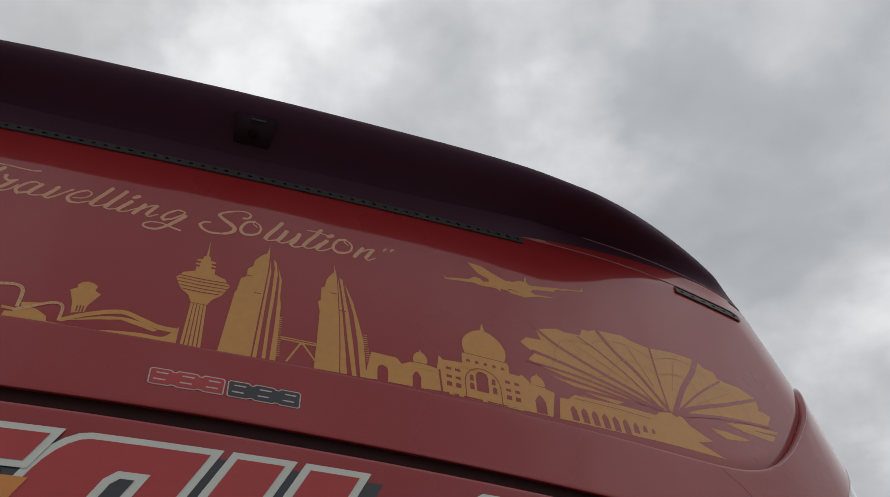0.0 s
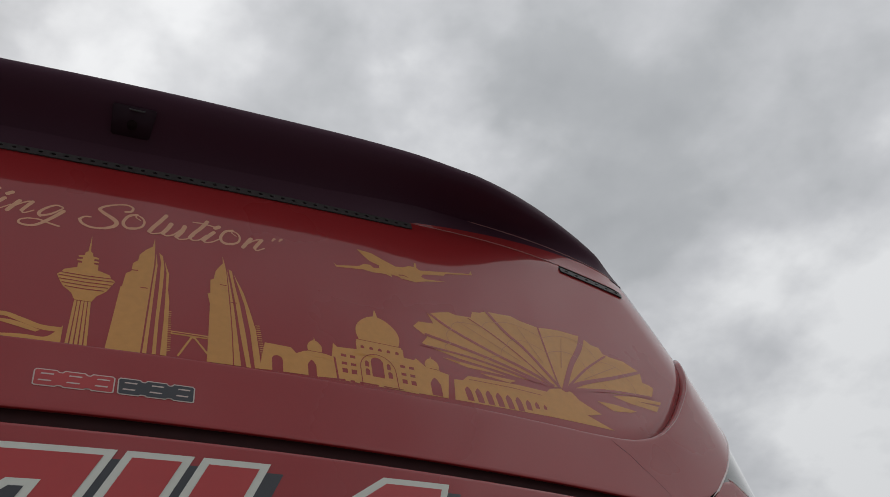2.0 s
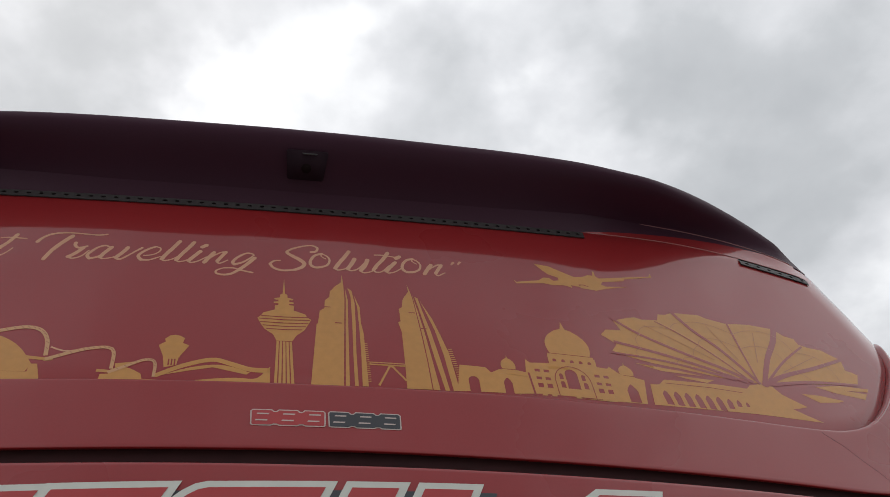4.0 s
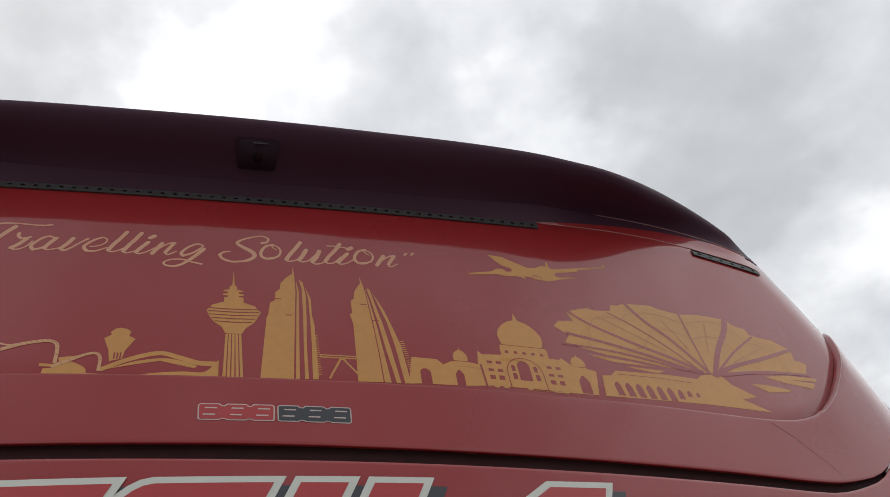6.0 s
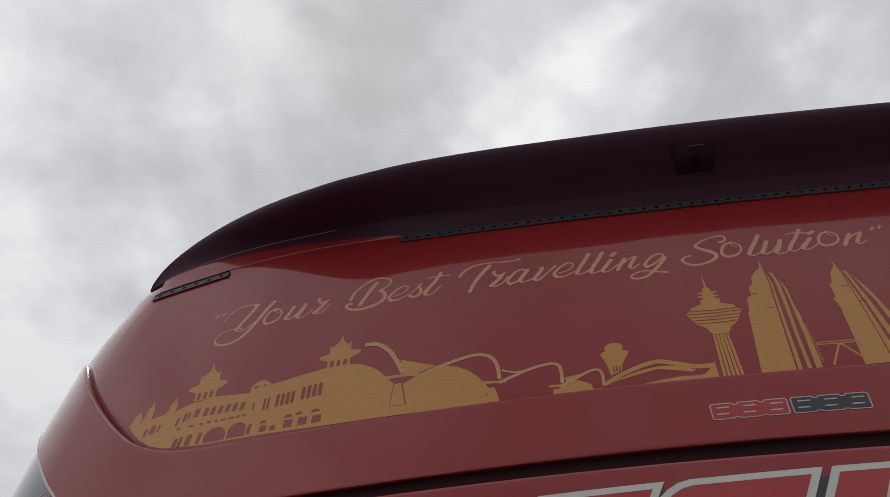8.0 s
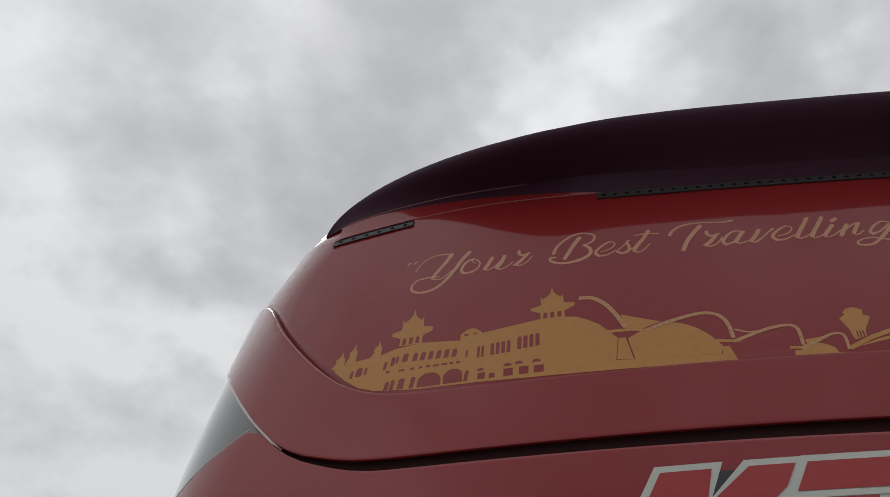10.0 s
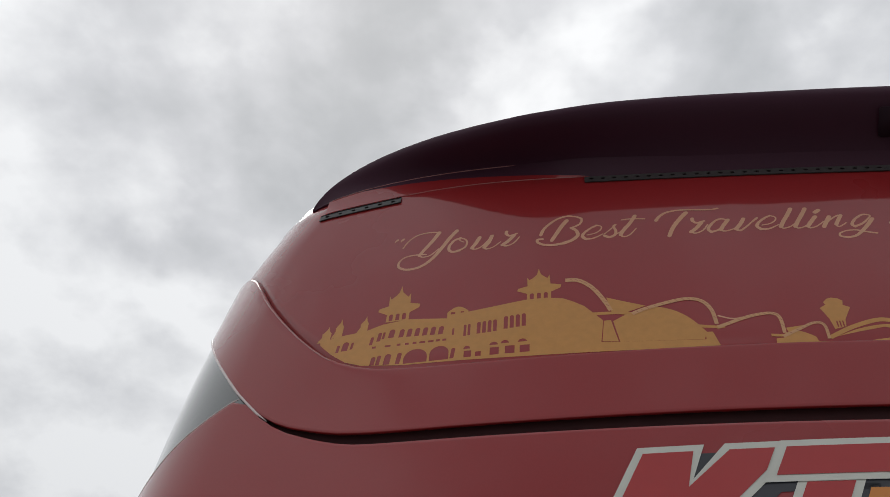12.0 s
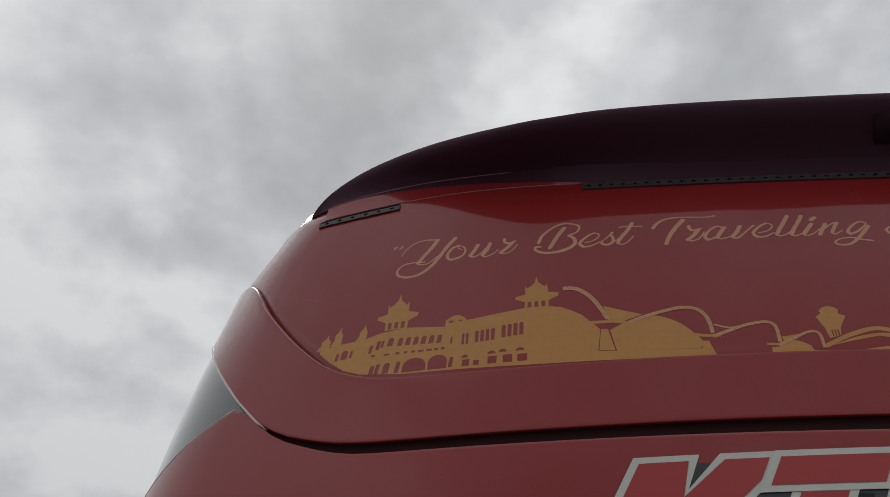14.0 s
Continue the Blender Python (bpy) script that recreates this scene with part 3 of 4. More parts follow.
holes = [arch(x, z, w, h, lean=0.1) for x, z, w, h in (
    (-0.909, 2.720, 0.005, 0.016), (-0.8975, 2.722, 0.010, 0.019), (-0.8865, 2.724, 0.004, 0.015),
    (-0.8555, 2.728, 0.005, 0.017), (-0.8440, 2.734, 0.006, 0.019), (-0.8370, 2.738, 0.004, 0.015), (-0.8245, 2.739, 0.009, 0.018),
    (-0.8480, 2.684, 0.007, 0.017), (-0.8395, 2.683, 0.006, 0.020), (-0.8255, 2.682, 0.010, 0.022), (-0.8080, 2.681, 0.007, 0.023), (-0.7255, 2.681, 0.006, 0.021))]
holes += [arch(-0.8085 + 0.0124 * n, 2.7375 - 0.0006 * n, 0.0075, 0.0175, lean=0.1) for n in range(6)]
holes += [arch(-0.7265, 2.730, 0.003, 0.015), arch(-0.7085, 2.7255, 0.004, 0.024), arch(-0.7022, 2.7260, 0.004, 0.024)]
holes += [arch(-0.6875 + 0.0082 * n, 2.7275 + 0.0006 * n, 0.0056, 0.025) for n in range(4)]
holes += [arch(-0.6466 + 0.0090 * n, 2.7322 + 0.0009 * n, 0.0062, 0.027) for n in range(4)]
holes += [arch(-0.7810, 2.680, 0.036, 0.028, n=12), arch(-0.7450, 2.680, 0.029, 0.029, n=12)]
holes += [rect(x - 0.003, 2.7195, x + 0.003, 2.724) for x in (-0.849, -0.810, -0.797, -0.785, -0.749, -0.739)] + [rect(x - 0.0045, 2.7195, x + 0.0045, 2.7235) for x in (-0.827, -0.773, -0.760)]
holes += [rect(x, 2.6805, x + w, 2.6805 + h) for x, w, h in ((-0.7075, 0.011, 0.0130), (-0.6905, 0.0085, 0.0095), (-0.6690, 0.0135, 0.0150), (-0.6465, 0.0140, 0.0155), (-0.6250, 0.0145, 0.0145))]
holes += [arch(x, z, w, 0.0062, n=8) for x, z, w in ((-0.7035, 2.6975, 0.010), (-0.6635, 2.7005, 0.013), (-0.6470, 2.7020, 0.012), (-0.6210, 2.7020, 0.014))]
wall = poly("-0.939,2.741 -0.918,2.718 -0.892,2.697 -0.865,2.686 -0.80,2.6775 -0.712,2.6755 -0.60,2.6715 -0.50,2.669 -0.420,2.667 -0.347,2.665 -0.351,2.680 "
            "-0.482,2.6855 -0.508,2.688 -0.503,2.732 -0.529,2.766 -0.545,2.778 -0.560,2.787 -0.579,2.791 -0.616,2.792 -0.660,2.785 -0.705,2.778 -0.738,2.768 -0.799,2.776 -0.841,2.771 -0.867,2.761 -0.909,2.756 -0.941,2.749")
station = printed("railway_station", [[wall] + holes], "gold print of a domed old railway station")
for cx, z0, w, h in ((-0.819, 2.775, 0.067, 0.078), (-0.597, 2.790, 0.067, 0.068)):
    openings = [arch(cx + w * u, z0 + 0.03 * h, w * 0.09, h * 0.19) for u in (-0.16, 0.0, 0.16)]
    part("pavilion", film([[pavilion(cx, z0, w, h)] + openings], PRINT), gold_film, station)
for cx, z0, w, h in ((-0.9325, 2.747, 0.014, 0.035), (-0.9125, 2.754, 0.012, 0.043), (-0.8715, 2.758, 0.012, 0.037)):
    part("pinnacle", film([[pinnacle(cx, z0, w, h)]], PRINT), gold_film, station)
lantern = [(-0.7385, 2.766), (-0.7385, 2.780)] + [(-0.7385 + 0.033 * k / 8, 2.781 + 0.011 * math.sin(math.pi * k / 8)) for k in range(9)] + [(-0.7055, 2.776)]
part("lantern", film([[lantern, rect(-0.733, 2.776, -0.726, 2.7805), rect(-0.7175, 2.7775, -0.7125, 2.7805)]], PRINT), gold_film, station)

# --- stadium dome with its arched roof rails
hall = [(-0.489, 2.729), (-0.468, 2.742), (-0.445, 2.7515), (-0.421, 2.752), (-0.398, 2.741), (-0.378, 2.722), (-0.361, 2.6955), (-0.3655, 2.681), (-0.4815, 2.6855)]
stadium = printed("stadium", [[bend(hall[:7], 4) + hall[7:]], [poly("-0.363,2.695 -0.353,2.695 -0.3455,2.6655 -0.364,2.6655")], [poly("-0.502,2.7315 -0.492,2.7315 -0.4835,2.6865 -0.5065,2.689")],
                              [band(poly("-0.517,2.7475 -0.482,2.7465 -0.462,2.742"), 0.006)], [poly("-0.496,2.781 -0.462,2.766 -0.44,2.757 -0.47,2.745 -0.49,2.748")], [band(poly("-0.371,2.708 -0.346,2.704"), 0.006, 0.005)],
                              [band(poly("-0.346,2.704 -0.335,2.7035"), 0.008, 0.004)]], "gold print of a stadium dome")
for line, w in (("-0.556,2.828 -0.536,2.825 -0.516,2.806 -0.501,2.778 -0.491,2.752", 0.0085), ("-0.461,2.7415 -0.4425,2.750 -0.4115,2.760 -0.3825,2.766 -0.361,2.760 -0.349,2.740 -0.3455,2.710", 0.0075),
                ("-0.345,2.703 -0.309,2.7185 -0.2895,2.7245 -0.269,2.7265 -0.2585,2.717 -0.2575,2.686", 0.0065), ("-0.261,2.679 -0.236,2.693 -0.219,2.7025 -0.207,2.7035 -0.2015,2.695 -0.2015,2.672", 0.0055)):
    rail = part("roof_rail", film([[band(bend(poly(line)), w * 0.95, w * 0.75)]], PRINT + 0.0003), rail_film, stadium)
    inner = bend(poly(line))
    ticks = [[band([inner[k], (inner[k][0] + 0.0008, inner[k][1] + 0.0008)], w * 0.75)] for k in range(3, len(inner) - 2, 2)]
    pieces("rail_joint", ticks, stadium, seam_film)
part("guy_line", film([[band(bend(poly("-0.342,2.727 -0.324,2.7195 -0.309,2.7205 -0.295,2.725")), 0.0028)]], PRINT), slogan_film, stadium)
part("small_hall", film([[[(-0.2715, 2.6655), (-0.2705, 2.676), (-0.2595, 2.677)] + [(-0.258 + 0.040 * k / 8, 2.677 + 0.0125 * math.sin(math.pi * (0.22 + 0.78 * k / 8))) for k in range(9)] + [(-0.216, 2.668), (-0.190, 2.6665), (-0.190, 2.6645)]],
                         [band(poly("-0.276,2.683 -0.256,2.681"), 0.005)], [poly("-0.254,2.696 -0.226,2.7005 -0.243,2.690 -0.252,2.686")]], PRINT), gold_film, stadium)

# --- airport: control tower and winged roofs
airport = printed("airport", [[poly("-0.181,2.754 -0.188,2.752 -0.194,2.745 -0.192,2.740 -0.201,2.733 -0.193,2.711 -0.1900,2.690 -0.174,2.695 -0.172,2.709 -0.160,2.733 -0.169,2.738 -0.167,2.747 -0.173,2.752")],
                              [band(bend(poly("-0.200,2.674 -0.165,2.694 -0.127,2.7065 -0.100,2.699 -0.075,2.690 -0.049,2.689")), 0.007, 0.009)],
                              [bend(poly("-0.158,2.6645 -0.130,2.670 -0.095,2.6735 -0.070,2.6725 -0.060,2.6790"), 4) + poly("-0.048,2.697 -0.0475,2.6635")],
                              [bend(poly("-0.19,2.676 -0.158,2.690 -0.125,2.697 -0.10,2.694 -0.075,2.684"), 4) + poly("-0.08,2.680 -0.125,2.692 -0.16,2.684")]], "gold print of an airport control tower and hall")
pieces("tower_slot", [[rect(x, 2.694, x + 0.0018, 2.706)] for x in (-0.1855, -0.1815, -0.1775)], airport, paint_red, OVER)

# --- communications tower
tower_body = poly("-0.032,2.888 -0.0335,2.852 -0.037,2.849 -0.0375,2.8425 -0.0455,2.8405 -0.0455,2.8375 -0.0395,2.8370 -0.0395,2.8335 -0.0465,2.8325 -0.0465,2.8295 -0.0395,2.829 -0.0395,2.8255 -0.0445,2.8245 -0.0445,2.815 "
                  "-0.061,2.8075 -0.0635,2.802 -0.069,2.7955 -0.067,2.7905 -0.063,2.7815 -0.058,2.7725 -0.046,2.762 -0.0405,2.749 -0.018,2.749 -0.0125,2.761 -0.001,2.7725 0.003,2.7815 0.007,2.7905 0.009,2.7955 "
                  "0.003,2.802 0.0005,2.8075 -0.0165,2.8145 -0.0165,2.8245 -0.0175,2.8255 -0.0235,2.826 -0.0235,2.829 -0.0165,2.8295 -0.0165,2.8325 -0.0235,2.8335 -0.0235,2.837 -0.0175,2.8375 -0.0175,2.8405 -0.026,2.8425 -0.0265,2.849 -0.030,2.852")
tower = printed("communications_tower", [[tower_body]], "gold print of a communications tower")
pieces("deck_line", [[band([(-0.030 - w, z), (-0.030, z - 0.0012), (-0.030 + w, z)], 0.0016)] for z, w in ((2.8005, 0.034), (2.7945, 0.037), (2.7875, 0.035), (2.7805, 0.031), (2.7735, 0.026))], tower, paint_red, OVER)
pieces("shaft_flute", [[[(-0.0405 + 0.0046 * n, 2.748), (-0.0370 + 0.0046 * n, 2.748), (-0.0382 + 0.0059 * n, 2.6635), (-0.0423 + 0.0059 * n, 2.6635)]] for n in range(5)], tower, gold_film, PRINT)

# --- twin towers and the bridge between them
twin_a = printed("twin_tower", [[poly("0.0575,2.905 0.0553,2.886 0.046,2.876 0.038,2.863 0.0368,2.850 0.0300,2.842 0.0290,2.824 0.0220,2.818 0.0190,2.790 0.0170,2.788 0.008,2.6645 0.0535,2.666 0.0560,2.741 0.0582,2.800 0.0600,2.845 0.0592,2.880")],
                                [poly("0.0655,2.874 0.0695,2.854 0.0700,2.796 0.0690,2.733 0.0688,2.667 0.0740,2.667 0.0735,2.733 0.0750,2.791 0.0752,2.840 0.0715,2.868")],
                                [poly("0.0745,2.858 0.0825,2.831 0.0830,2.796 0.0860,2.774 0.0870,2.724 0.0880,2.667 0.0795,2.667 0.0805,2.732 0.0800,2.783 0.0788,2.831")],
                                [poly("0.0615,2.872 0.0650,2.845 0.0640,2.800 0.0630,2.741 0.0615,2.666 0.0560,2.666 0.0585,2.741 0.0603,2.800 0.0620,2.845")]], "gold print of a slender twin tower")
twin_b = printed("twin_tower", [[poly("0.1605,2.893 0.1615,2.876 0.1535,2.862 0.1506,2.854 0.1485,2.838 0.1435,2.834 0.1440,2.806 0.1400,2.803 0.1440,2.782 0.1435,2.720 0.1425,2.667 0.1790,2.668 0.1770,2.723 0.1740,2.773 0.1705,2.817 0.1670,2.859 0.1650,2.873")],
                                [poly("0.1705,2.865 0.1755,2.835 0.1825,2.786 0.1890,2.731 0.1980,2.668 0.2045,2.668 0.1965,2.735 0.1885,2.790 0.1805,2.831 0.1755,2.862")],
                                [poly("0.1785,2.856 0.1940,2.817 0.2030,2.782 0.2120,2.744 0.2160,2.705 0.2190,2.670 0.2100,2.668 0.2035,2.739 0.1955,2.791 0.1865,2.826")],
                                [poly("0.1675,2.868 0.1725,2.835 0.1790,2.786 0.1845,2.731 0.1905,2.668 0.1805,2.668 0.1785,2.723 0.1755,2.773 0.1720,2.817")]], "gold print of a slender twin tower, drawn leaning")
for tw, x0, x1 in ((twin_a, 0.0872, 0.0935), (twin_b, 0.2145, 0.2255)):
    pieces("balcony_edge", [[band([(x0 + (0.0018 if tw == twin_b else 0.0004) * n / 3 - 0.0035, 2.752 - 0.0042 * n), (x0 + (0.0018 if tw == twin_b else 0.0004) * n / 3 + 0.0030, 2.7532 - 0.0042 * n)], 0.0014)] for n in range(19)], tw, gold_film, PRINT)
    pieces("window_mark", [[rect(0.5 * (x0 + x1) + dx, z, 0.5 * (x0 + x1) + dx + 0.010, z + 0.0018)] for dx, z in ((-0.062, 2.826), (-0.046, 2.792))], tw, paint_red, OVER)
bridge = printed("sky_bridge", [[rect(0.0915, 2.7095, 0.1425, 2.7160)], [band(poly("0.1205,2.7090 0.1030,2.6700"), 0.003)], [band(poly("0.1240,2.7090 0.1430,2.6820"), 0.003)],
                                [[(0.1225 + 0.005 * math.cos(k * math.tau / 10), 2.7115 + 0.005 * math.sin(k * math.tau / 10)) for k in range(10)]]], "gold print of a bridge with splayed legs")
pieces("bridge_line", [[rect(0.093, 2.7122, 0.1415, 2.7138)]], bridge, paint_red, OVER)

# --- palace with onion domes
front = poly("0.2160,2.6685 0.5145,2.6765 0.5240,2.7270 0.5085,2.7300 0.4850,2.7330 0.4690,2.7480 0.4650,2.7430 0.4480,2.7440 0.4480,2.7600 0.3690,2.7590 0.3690,2.7420 0.3370,2.7390 0.3310,2.7460 0.3270,2.7175 0.3150,2.7200 0.2850,2.7190 0.2720,2.7110 0.2640,2.7210 0.2250,2.7220")
openings = [arch(0.2430, 2.6705, 0.016, 0.030), arch(0.2950, 2.6720, 0.013, 0.031, pointed=True), arch(0.4000, 2.6920, 0.020, 0.040, n=10), arch(0.4965, 2.6775, 0.018, 0.037, pointed=True),
            arch(0.3830, 2.6930, 0.007, 0.013), arch(0.3830, 2.7100, 0.006, 0.012), arch(0.4200, 2.6940, 0.007, 0.013), arch(0.4190, 2.7110, 0.006, 0.012)]
openings += [rect(x, z, x + 0.0085, z + h) for z, h in ((2.7215, 0.0055), (2.7055, 0.0055), (2.6895, 0.0085)) for x in (0.3420, 0.3565, 0.4390, 0.4540)]
openings += [rect(x, 2.6735, x + 0.008, 2.6765) for x in (0.345, 0.360, 0.398, 0.440, 0.456)]
openings += [arch(0.3790 + 0.0145 * n, 2.7470, 0.006, 0.006) for n in range(5)]
palace = printed("palace", [[front] + openings], "gold print of a palace with onion domes")
for cx, z0, w, h in ((0.4080, 2.7650, 0.078, 0.062), (0.3010, 2.7215, 0.024, 0.024), (0.4960, 2.7330, 0.026, 0.023)):
    dome = part("onion_dome", film([[onion(cx, z0, w, h)]], PRINT), gold_film, palace)
    part("dome_drum", film([[rect(cx - w * 0.49, z0 - 0.0065 * min(1.0, w / 0.03), cx + w * 0.49, z0 - 0.0012)]], PRINT), gold_film, palace)
pieces("portal_line", [[band([(0.4010 + 0.029 * math.cos(math.pi * k / 14), 2.707 + 0.031 * math.sin(math.pi * k / 14)) for k in range(15)] + [(0.3725, 2.672)], 0.0014)],
                          [band([(0.4300, 2.707), (0.4310, 2.674)], 0.0014)], [band([(0.3310, 2.7175), (0.3340, 2.6715)], 0.003)]], palace, paint_red)

# --- long arcade beside the palace
arcade = poly("0.5265,2.6770 0.6200,2.6805 0.7100,2.6850 0.8380,2.6885 0.8100,2.6990 0.7870,2.7090 0.7980,2.7110 0.8210,2.7190 0.8000,2.7290 0.7800,2.7390 0.7680,2.7540 0.7450,2.7560 0.7220,2.7490 0.7130,2.7400 0.6560,2.7395 0.5600,2.7340 0.5480,2.7220 0.5320,2.7200")
spans = [arch(0.5560 + 0.0187 * n, 2.6815 + 0.0002 * n, 0.0115, 0.029, pointed=True, lean=-0.12) for n in range(6)] + [arch(0.6660, 2.6890, 0.010, 0.021, pointed=True), arch(0.6830, 2.6960, 0.008, 0.014, pointed=True), arch(0.6990, 2.6980, 0.006, 0.010, pointed=True)]
long_arcade = printed("arcade", [[arcade] + spans], "gold print of a long arcade with pointed arches")
pieces("eaves_line", [[band(poly("0.560,2.7265 0.640,2.7295 0.700,2.7285"), 0.0013)]], long_arcade, paint_red, OVER)

# --- the great shell-like canopy, a fan of sails
canopy = printed("shell_canopy", [
    [poly("0.475,2.821 0.487,2.835 0.515,2.838 0.507,2.860 0.537,2.872 0.551,2.876 0.564,2.873 0.594,2.877 0.600,2.893 0.615,2.895 0.629,2.903 0.661,2.906 0.683,2.909 0.699,2.903 0.737,2.898 0.760,2.903 0.786,2.907 0.834,2.908 "
          "0.828,2.893 0.844,2.903 0.856,2.894 0.875,2.892 0.880,2.878 0.897,2.875 0.927,2.875 0.943,2.867 0.962,2.859 0.958,2.832 0.972,2.830 0.982,2.826 0.968,2.800 0.904,2.786 0.835,2.774 0.768,2.758 0.745,2.757 0.664,2.757 0.612,2.763 0.549,2.769 0.512,2.777 0.486,2.786 0.498,2.803")],
    [poly("0.863,2.7725 0.9200,2.7870 0.987,2.7930 0.9820,2.7850 0.9240,2.7770 0.9760,2.7790 0.9650,2.7640 0.9000,2.7660")],
    [poly("0.822,2.749 0.8600,2.7520 0.912,2.7500 0.8950,2.7430 0.854,2.7350 0.838,2.7420")],
    [poly("0.518,2.7640 0.550,2.7620 0.595,2.7590 0.6400,2.7540 0.563,2.7530")],
    [poly("0.582,2.7470 0.655,2.7480 0.6400,2.7400 0.601,2.7430")]], "gold print of a great shell-shaped canopy of sails")
ribs = (("0.503,2.867 0.548,2.834 0.625,2.800 0.685,2.779 0.733,2.757", 0.0050, 0.0075), ("0.494,2.808 0.569,2.794 0.650,2.775 0.721,2.755", 0.0060, 0.0065),
        ("0.627,2.908 0.657,2.864 0.696,2.826 0.746,2.756", 0.0070, 0.0065), ("0.738,2.898 0.740,2.836 0.744,2.758", 0.0040, 0.0030), ("0.841,2.912 0.822,2.872 0.788,2.821 0.752,2.752", 0.0120, 0.0090),
        ("0.970,2.863 0.881,2.819 0.804,2.785 0.755,2.755", 0.0060, 0.0100), ("0.884,2.874 0.822,2.823 0.768,2.768", 0.0035, 0.0045), ("0.975,2.799 0.864,2.783 0.769,2.759", 0.0050, 0.0080),
        ("0.587,2.873 0.629,2.848 0.683,2.805 0.728,2.759", 0.0025, 0.0035), ("0.480,2.782 0.563,2.778 0.636,2.768 0.699,2.757", 0.0040, 0.0060))
pieces("sail_rib", [[band(bend(poly(line)), w0, w1)] for line, w0, w1 in ribs], canopy, paint_red, OVER)
hub = Vector((0.748, 2.757))
spokes = [bend(poly(ribs[n][0])) for n in (9, 1, 0, 8, 2, 3, 4, 6, 5, 7)]
for left, right in zip(spokes, spokes[1:]):
    arcs = []
    for f in (0.26, 0.55):
        a, b = Vector(left[int(f * (len(left) - 1))]), Vector(right[int(f * (len(right) - 1))])
        out = ((a + b) / 2 - hub) * (0.10 if (a - b).length > 0.05 else 0.04)
        arcs.append([band([tuple(a.lerp(b, k / 10) + out * 4 * (k / 10) * (1 - k / 10)) for k in range(11)], 0.0010)])
    a, b = Vector(left[2]), Vector(right[2])
    if (a - b).length > 0.06:
        tip = (a + b) / 2
        arcs.append([band([tuple(tip.lerp(hub, 0.04)), tuple(tip.lerp(hub, 0.62))], 0.0010, 0.0016)])
    pieces("sail_seam", arcs, canopy, seam_film, OVER + 0.0002)

# --- airliner
plane = poly("0.346,2.934 0.351,2.929 0.392,2.940 0.402,2.949 0.413,2.950 0.420,2.944 0.430,2.947 0.430,2.954 0.413,2.960 0.403,2.970 0.392,2.984 0.419,2.982 0.441,2.971 0.462,2.962 0.477,2.965 0.490,2.973 0.499,2.973 0.501,2.986 0.504,2.985 0.504,2.973 "
             "0.510,2.968 0.615,2.996 0.620,3.006 0.621,2.995 0.562,2.977 0.558,2.971 0.514,2.959 0.510,2.952 0.518,2.948 0.563,2.956 0.517,2.942 0.497,2.933 0.469,2.934 0.466,2.937 0.451,2.938 0.452,2.931 0.442,2.935 0.435,2.935 0.417,2.932 0.400,2.934 0.350,2.925")
airliner = printed("airliner", [[plane]], "gold print of a climbing airliner")
pieces("engine_line", [[band(bend(poly("0.466,2.941 0.474,2.943 0.484,2.940")), 0.0025, 0.001)]], airliner, paint_red, OVER)


